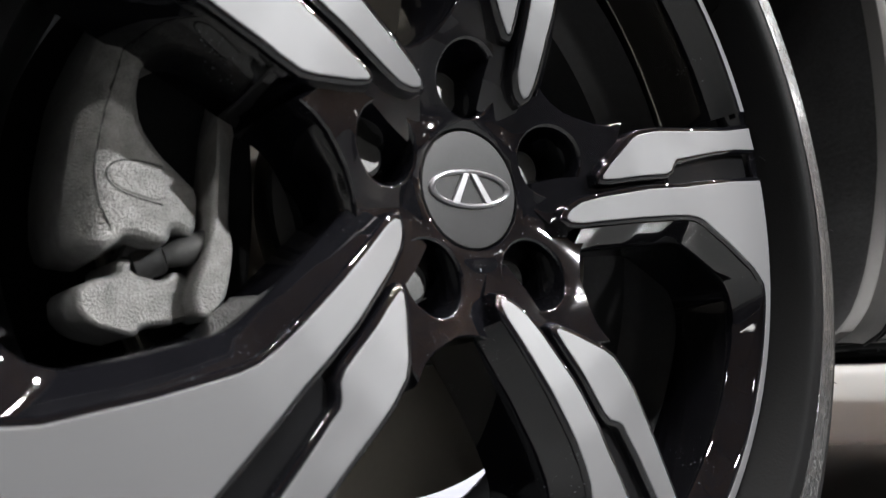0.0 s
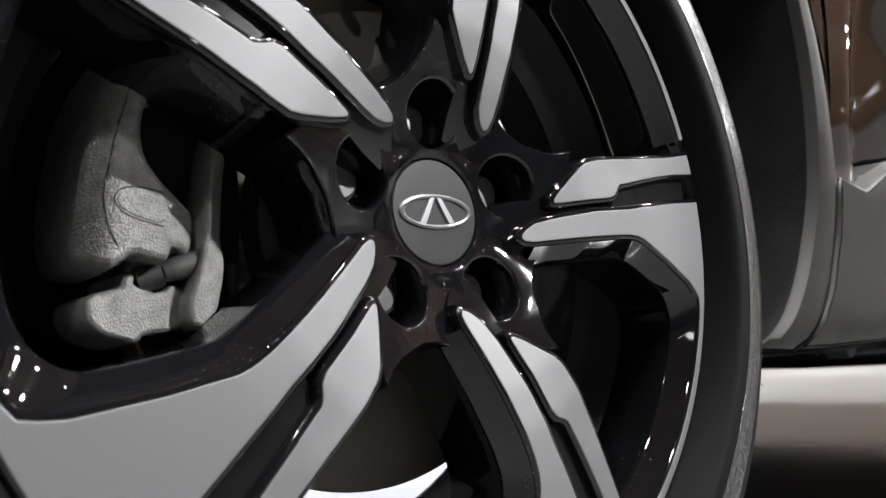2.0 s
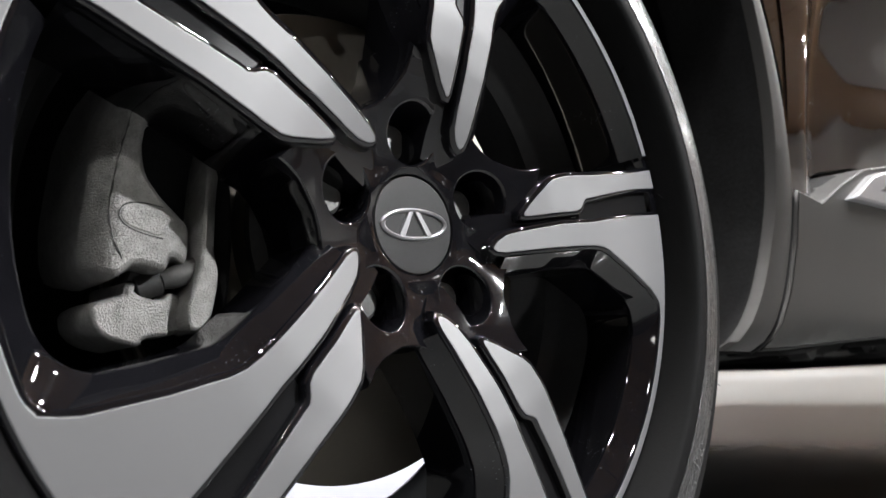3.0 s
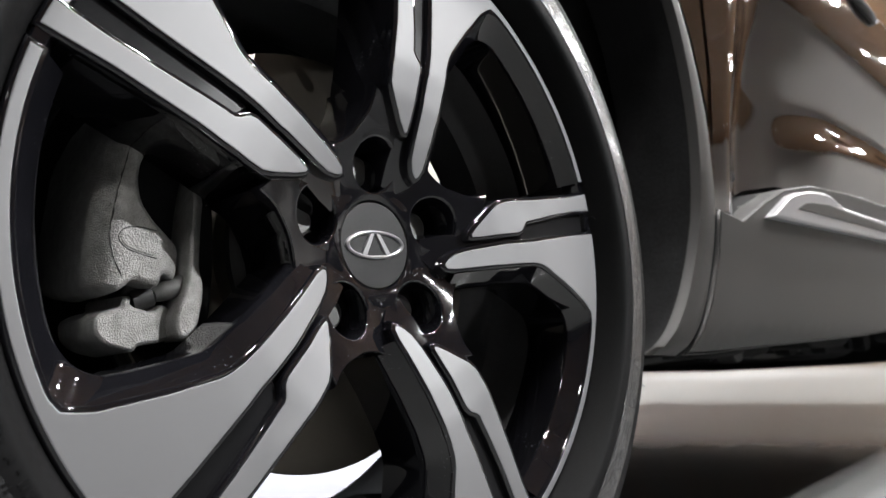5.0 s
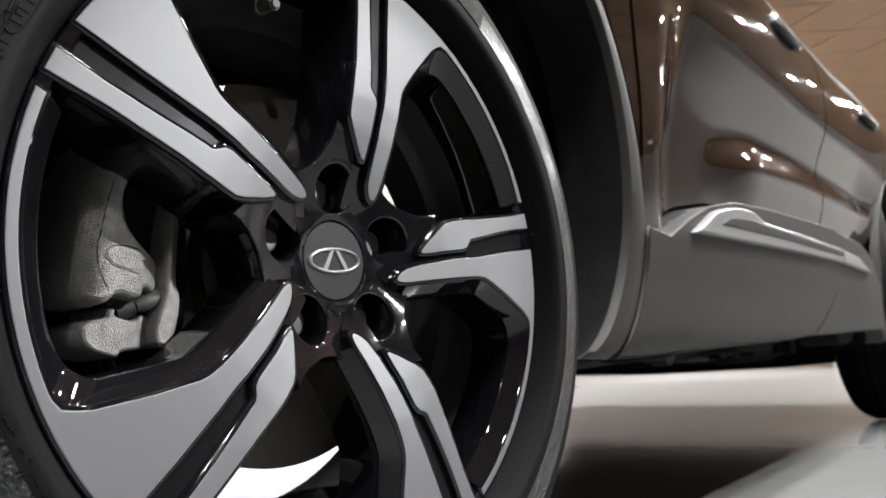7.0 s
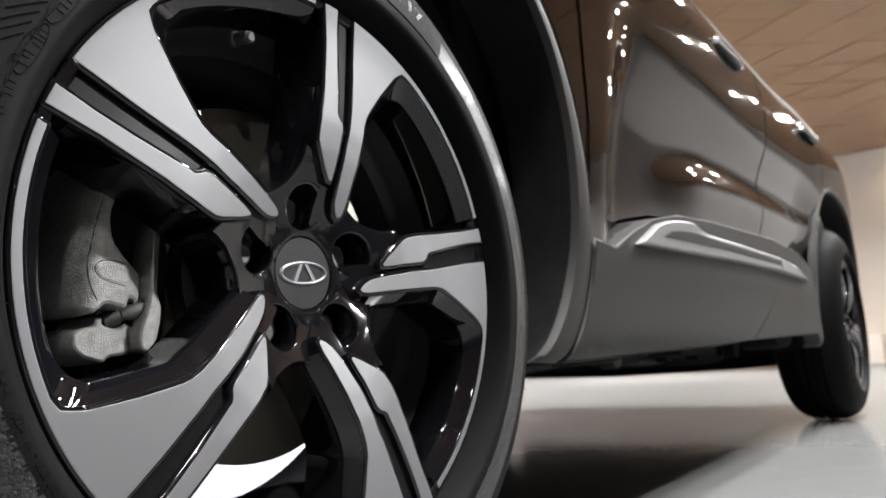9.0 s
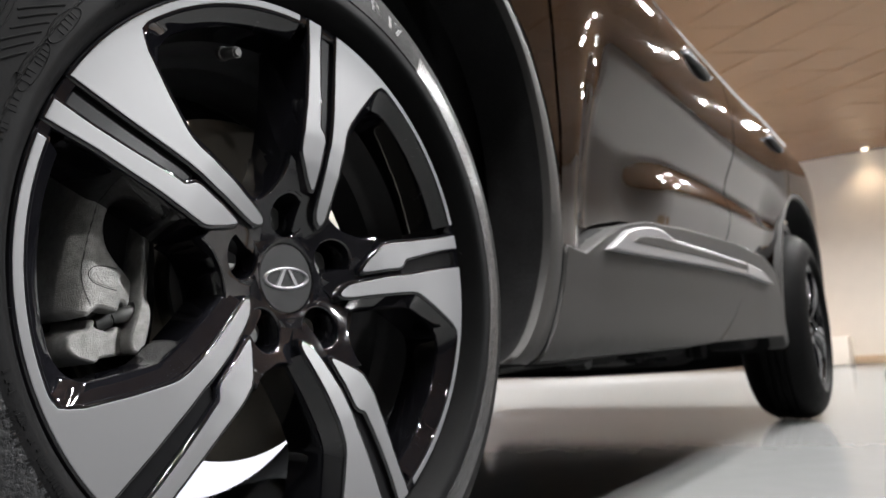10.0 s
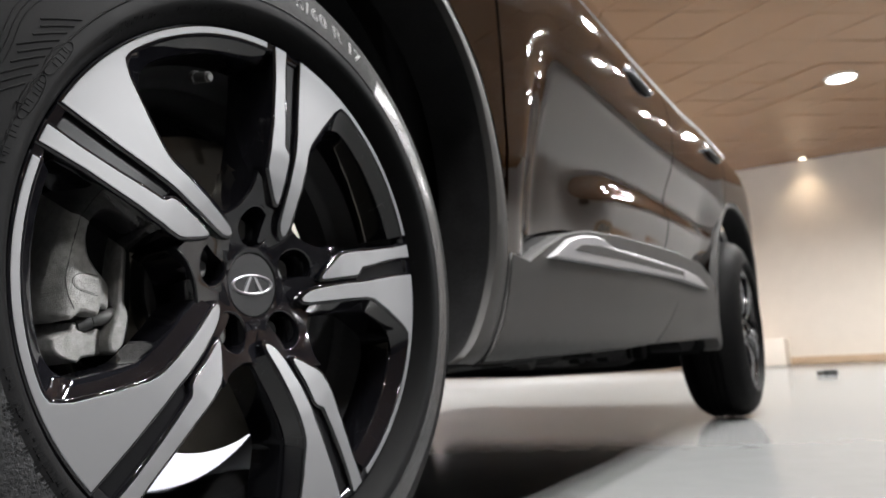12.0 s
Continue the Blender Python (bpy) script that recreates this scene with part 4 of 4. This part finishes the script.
link("sill_trim", *prism(ccw(resample(trim2, 0.012)), clad_y, ((-0.004, -0.010), (-0.001, -0.008), (0.0, 0.0), (0.0, 0.004)), 0.02), SATIN_CHROME, car, "satin silver trim strip on the sill")


def door_handle(x):
    """A pull handle arching over a dark finger bowl."""
    z = 0.962 + 0.012 * (x - 1.34)
    y = smooth_side(x, z)
    line = [(x + 0.112 * s, y - 0.014 + 0.012 * s * s, z - 0.014 - 0.012 * (1 - s * s)) for s in np.linspace(-1, 1, 17)]
    h = link("door_handle", *tube(line, [0.006 + 0.003 * (1 - s * s) for s in np.linspace(-1, 1, 17)], 14), CLADDING, car, "grey pull handle with bright ends")
    bowl = ccw([Vector((x + 0.088 * math.cos(a), z - 0.008 + 0.036 * math.sin(a))) for a in np.linspace(0, 2 * math.pi, 36, endpoint=False)])
    link("finger_bowl", *prism(bowl, lambda u, v: smooth_side(u, v) - 0.0025, ((-0.004, 0.0), (0.0, 0.001), (0.0, 0.004)), 0.012), LINER, h, "black finger bowl")
    for s in (-1, 1):
        link("end_cap", *tube(((x + s * 0.106, y + 0.004, z - 0.012), (x + s * 0.106, y - 0.010, z - 0.012), (x + s * 0.106, y - 0.015, z - 0.012)), [0.009, 0.008, 0.004], 14), CHROME, h, "bright end of the handle")


door_handle(1.33)
door_handle(2.27)

# wheel housings
for cx in (0.0, WHEELBASE):
    prof = [(0.452, 0.075), (0.449, 0.10), (0.446, 0.40)]
    v, f = revolve(prof, 60, -12, 192)
    v = [Vector((p.x + cx, p.y, p.z + TYRE_R)) for p in v]
    b = [Vector((cx + 0.446 * math.cos(radians(a)), 0.40, TYRE_R + 0.446 * math.sin(radians(a)))) for a in range(-12, 193, 6)]
    b = [Vector((p.x, p.y, max(p.z, 0.30))) for p in b]
    link("arch_liner", *join((v, f), (b, [tuple(range(len(b)))])), LINER, car, "black plastic wheel housing")
    for a in (8, 30, 52, 75):
        p = Vector((cx + 0.4475 * math.cos(radians(a)), 0.110, TYRE_R + 0.4465 * math.sin(radians(a))))
        q = p - Vector((math.cos(radians(a)), 0, math.sin(radians(a)))) * 0.006
        link("liner_clip", *tube((p, q), [0.010, 0.007], 12), LINER, car, "round black liner clip")
# front and rear ends, low to the floor
for x0, x1 in ((-0.86, -0.42), (3.10, 3.46)):
    low = pts2(x0 + 0.04, 0.20, x1 - 0.04, 0.20, x1, 0.30, x1, 0.86, x0 + 0.06, 0.80, x0, 0.50)
    link("bumper", *prism(ccw(resample(rounded(low, 0.2, 1), 0.05)), lambda u, v: 0.07, ((-0.03, 0.0), (0.0, 0.04), (0.0, 1.62), (-0.03, 1.66)), 0.1, True), CLADDING, car, "grey plastic bumper")
link("undertray", *prism(ccw(resample(rounded(pts2(-0.46, 0.215, 0.40, 0.215, 0.62, 0.24, 0.62, 0.262, -0.46, 0.262), 0.15, 1), 0.05)), lambda u, v: 0.28, ((-0.004, 0.0), (0.0, 0.01), (0.0, 1.24)), 0.2, True), LINER, car, "black engine undertray")
link("rear_axle", *tube(((2.56, 0.16, 0.26), (2.56, 0.40, 0.245), (2.56, 0.9, 0.235), (2.56, 1.40, 0.245), (2.56, 1.64, 0.26)), 0.055, 14), LINER, car, "black rear axle beam")
link("fuel_tank", *prism(ccw(resample(rounded(pts2(1.66, 0.30, 1.72, 0.222, 2.24, 0.222, 2.34, 0.30), 0.2, 2), 0.05)), lambda u, v: 0.30, ((-0.02, 0.0), (0.0, 0.03), (0.0, 1.10)), 0.2, True), LINER, car, "black fuel tank under the floor")
# underside
rng = random.Random(9)
link("underbody", *prism(ccw(pts2(0.44, 0.285, 2.15, 0.30, 2.15, 0.36, 0.44, 0.36)), lambda u, v: 0.075, ((0.0, 0.0), (0.0, 1.62)), 0.5, True), LINER, car, "black underbody floor")
for x0, x1, z, y0, d in ((0.42, 0.62, 0.258, 0.06, 0.10), (0.66, 0.86, 0.252, 0.10, 0.06), (1.05, 1.28, 0.246, 0.22, 0.10), (1.30, 1.62, 0.256, 0.16, 0.12), (1.62, 2.12, 0.238, 0.28, 0.22), (1.9, 2.12, 0.262, 0.08, 0.10)):
    low = pts2(x0, z + 0.02, x0 + 0.03, z, x1 - 0.05, z + 0.004, x1, z + 0.02, x1, 0.30, x0, 0.30)
    link("underbody_bracket", *prism(ccw(resample(rounded(low, 0.2, 1), 0.03)), lambda u, v: y0, ((-0.004, 0.0), (0.0, 0.004), (0.0, d)), 0.05, True), LINER, car, "black underbody bracket")
for i in range(18):
    x0 = rng.uniform(0.8, 2.1)
    w, z, y0 = rng.uniform(0.02, 0.07), rng.uniform(0.240, 0.256), rng.uniform(0.14, 0.34)
    low = pts2(x0, z + 0.012, x0 + 0.3 * w, z, x0 + 0.8 * w, z + rng.uniform(0, 0.006), x0 + w, z + 0.02, x0 + w, 0.30, x0, 0.30)
    link("underbody_fixing", *prism(ccw(resample(rounded(low, 0.2, 1), 0.012)), lambda u, v: y0, ((-0.002, 0.0), (0.0, 0.003), (0.0, 0.03)), 0.03, True), DARK if i % 5 == 0 else LINER, car, "small underbody fixing")
for y0, z in ((0.34, 0.252), (0.42, 0.262)):
    link("underbody_pipe", *tube([(x, y0 + 0.02 * math.sin(4 * x), z + 0.006 * math.sin(7 * x)) for x in np.linspace(0.45, 2.1, 30)], 0.011, 8), DARK, car, "dark pipe under the floor")


# ---- front brake ----
hub_pose = pose(0, 0, TYRE_R, 0, 0, STEER)


def disc_mesh():
    return revolve(((0.084, 0.070), (0.0845, 0.0845), (0.088, 0.0852), (0.151, 0.0852), (0.152, 0.0862), (0.152, 0.092), (0.147, 0.093), (0.147, 0.101), (0.152, 0.102), (0.152, 0.108), (0.08, 0.108)), 96)


disc = link("brake_disc", *disc_mesh(), DISC, car, "bare steel brake disc")
disc.matrix_basis = hub_pose
link("disc_hat", *revolve(((0.0, 0.062), (0.076, 0.062), (0.083, 0.066), (0.0845, 0.10)), 64), DARK, disc, "dark hub of the disc")
shield = link("dust_shield", *revolve(((0.06, 0.118), (0.146, 0.118), (0.148, 0.116), (0.149, 0.121), (0.06, 0.121)), 64, 30, 330), DARK, car, "black dust shield")
shield.matrix_basis = hub_pose


def body_y(u, v):
    """The caliper's face: it rolls back beyond the casting seam, and bends back past a crease low on its inner side."""
    edge = -0.1575 + 0.010 * ease(0.01, 0.09, v)
    bend = 0.6 * max(0.0, u + 0.138) * (1 - ease(0.004, 0.020, v))
    return 0.0485 + 120.0 * max(0.0, edge - u) ** 2 + bend + 0.6 * max(0.0, v - 0.045) ** 2


def arm_y(u, v):
    """The carrier arm: a narrow front face and a broad one that slopes away."""
    fold = -0.1135 + 0.006 * ease(-0.016, -0.030, v)
    return 0.0530 + 0.9 * max(0.0, u - fold) + 0.8 * max(0.0, v - 0.025)


body_plan = mm(-124, 98, -140, 94, -157, 74, -166, 48, -170, 21, -171.5, 1, -171, -20, -169, -30, -159, -34, -154, -30, -151, -27, -137, -30.5, -134, -28, -132, -22, -123, -25.5, -120, -20, -119, -5, -129, 1, -138, 6, -146, 17, -148, 30, -146, 42, -139, 50, -130, 55, -122, 57)
caliper = link("brake_caliper", *prism(ccw(resample(rounded(body_plan, 0.2, 1), 0.003)), body_y, ((-0.0030, 0.0), (-0.0010, 0.0010), (0.0, 0.0032), (0.001, 0.03), (0.001, 0.06)), 0.004), CAST, car, "rough grey cast-iron brake caliper", angle=50)
caliper.matrix_basis = hub_pose
pad_plan = mm(-136, 0.5, -148, 2, -156, 1, -159, -4, -156, -9, -148, -12, -136, -14.5)
link("raised_pad", *prism(ccw(resample(rounded(pad_plan, 0.25, 2), 0.002)), lambda u, v: body_y(u, v) - 0.0006, ((-0.0010, 0.0), (-0.0003, 0.0003), (0.0, 0.0020)), 0.004), CAST, caliper, "raised cast pad")
groove = [(q.x, body_y(q.x, q.y) - 0.0001, q.y) for q in resample(rounded(mm(-138, 1.0, -148, 2.6, -156.3, 1.6, -159.8, -4, -156.3, -9.6, -148, -12.7, -138, -14.6), 0.25, 2, False), 0.002, False)]
link("pad_groove", *tube(groove, 0.00032, 6), DARK, caliper, "dark line round the cast pad")
rng = random.Random(6)
seam = [Vector((-0.1625 + 0.98 * max(0.0, z + 0.002) ** 1.55 + 3.5 * max(0.0, -0.004 - z) ** 1.7 + rng.uniform(-0.0003, 0.0003), 0.0, z)) for z in np.arange(-0.026, 0.066, 0.003)]
link("casting_seam", *tube([(q.x, body_y(q.x, q.z) + 0.0002, q.z) for q in seam], [rng.uniform(0.0001, 0.0006) for q in seam], 6), DARK, caliper, "uneven dark casting seam")
lump_plan = mm(-145, -34.5, -151, -34.5, -151.5, -41, -160, -43, -166.5, -47, -166, -55, -162, -60, -157, -63, -146, -66, -143, -65, -141, -62, -128, -61, -119, -58, -117, -42, -127, -38, -133.5, -43.5, -146, -40)
link("carrier_end", *prism(ccw(resample(rounded(lump_plan, 0.2, 1), 0.0025)), lambda u, v: 0.062 + 8.0 * max(0.0, -0.160 - u) ** 2 + 0.5 * max(0.0, u + 0.132), ((-0.0022, 0.0), (-0.0008, 0.0008), (0.0, 0.0028), (0.001, 0.05)), 0.004), CAST, caliper, "rough cast end of the carrier", angle=50)
arm_plan = mm(-109, 43, -99, 35, -104, 10, -105.5, -12, -106.5, -35, -110.5, -54, -117, -61, -123, -58, -124.5, -48, -121, -38, -117.5, -27, -115.8, -12, -115.2, 4, -113.2, 24)
link("carrier_arm", *prism(ccw(resample(rounded(arm_plan, 0.2, 1), 0.003)), arm_y, ((-0.0022, 0.0), (-0.0008, 0.0008), (0.0, 0.0026), (0.0, 0.03)), 0.003), CAST, caliper, "rough cast carrier arm", angle=50)
# added black plate: darkens the disc behind the caliper in place of shade
link("pad_bracket", *prism(ccw(resample(rounded(mm(-152, 60, -120, 95, -92, 70, -86, 0, -92, -62, -128, -75, -150, -40), 0.2, 2), 0.006)), lambda u, v: 0.078, ((-0.002, 0.0), (0.0, 0.001), (0.0, 0.005)), 0.02), LINER, caliper, "black pad bracket over the disc")
link("brake_pad", *prism(ccw(mm(-150, -34, -131, -36, -128, -24, -146, -24)), lambda u, v: 0.066, ((-0.001, 0.0), (0.0, 0.001), (0.0, 0.02)), 0.006), DARK, caliper, "dark brake pad end")
link("guide_pin", *tube(((-0.133, 0.064, -0.0335), (-0.130, 0.064, -0.0325), (-0.126, 0.064, -0.0310), (-0.110, 0.064, -0.025)), [0.0040, 0.0050, 0.0062, 0.0068], 14), NUT, caliper, "grey steel guide pin")
link("pin_boot", *tube(((-0.1445, 0.069, -0.0375), (-0.1435, 0.069, -0.0371), (-0.1330, 0.067, -0.0336), (-0.1318, 0.067, -0.0332)), [0.0052, 0.0066, 0.0066, 0.0050], 14), DARK, caliper, "black rubber boot of the guide pin")

# steel stud behind the upper window
link("hose_bracket", *tube(((0.030, 0.160, 0.549), (0.044, 0.160, 0.546), (0.046, 0.160, 0.546), (0.079, 0.162, 0.541), (0.082, 0.162, 0.5405)), [0.010, 0.010, 0.0065, 0.0065, 0.004], 14), NUT, car, "dark steel stud of the hose bracket")
# suspension carrier and inner panel behind the brake
link("subframe", *prism(ccw(resample(rounded(pts2(-0.60, 0.20, 0.08, 0.205, 0.10, 0.36, -0.60, 0.36), 0.1, 1), 0.05)), lambda u, v: 0.42, ((-0.01, 0.0), (0.0, 0.01), (0.0, 0.9)), 0.1, True), LINER, car, "black front subframe")
link("knuckle", *revolve(((0.0, 0.125), (0.055, 0.125), (0.060, 0.135), (0.058, 0.20), (0.0, 0.21)), 32), DARK, car, "dark steering knuckle").matrix_basis = hub_pose
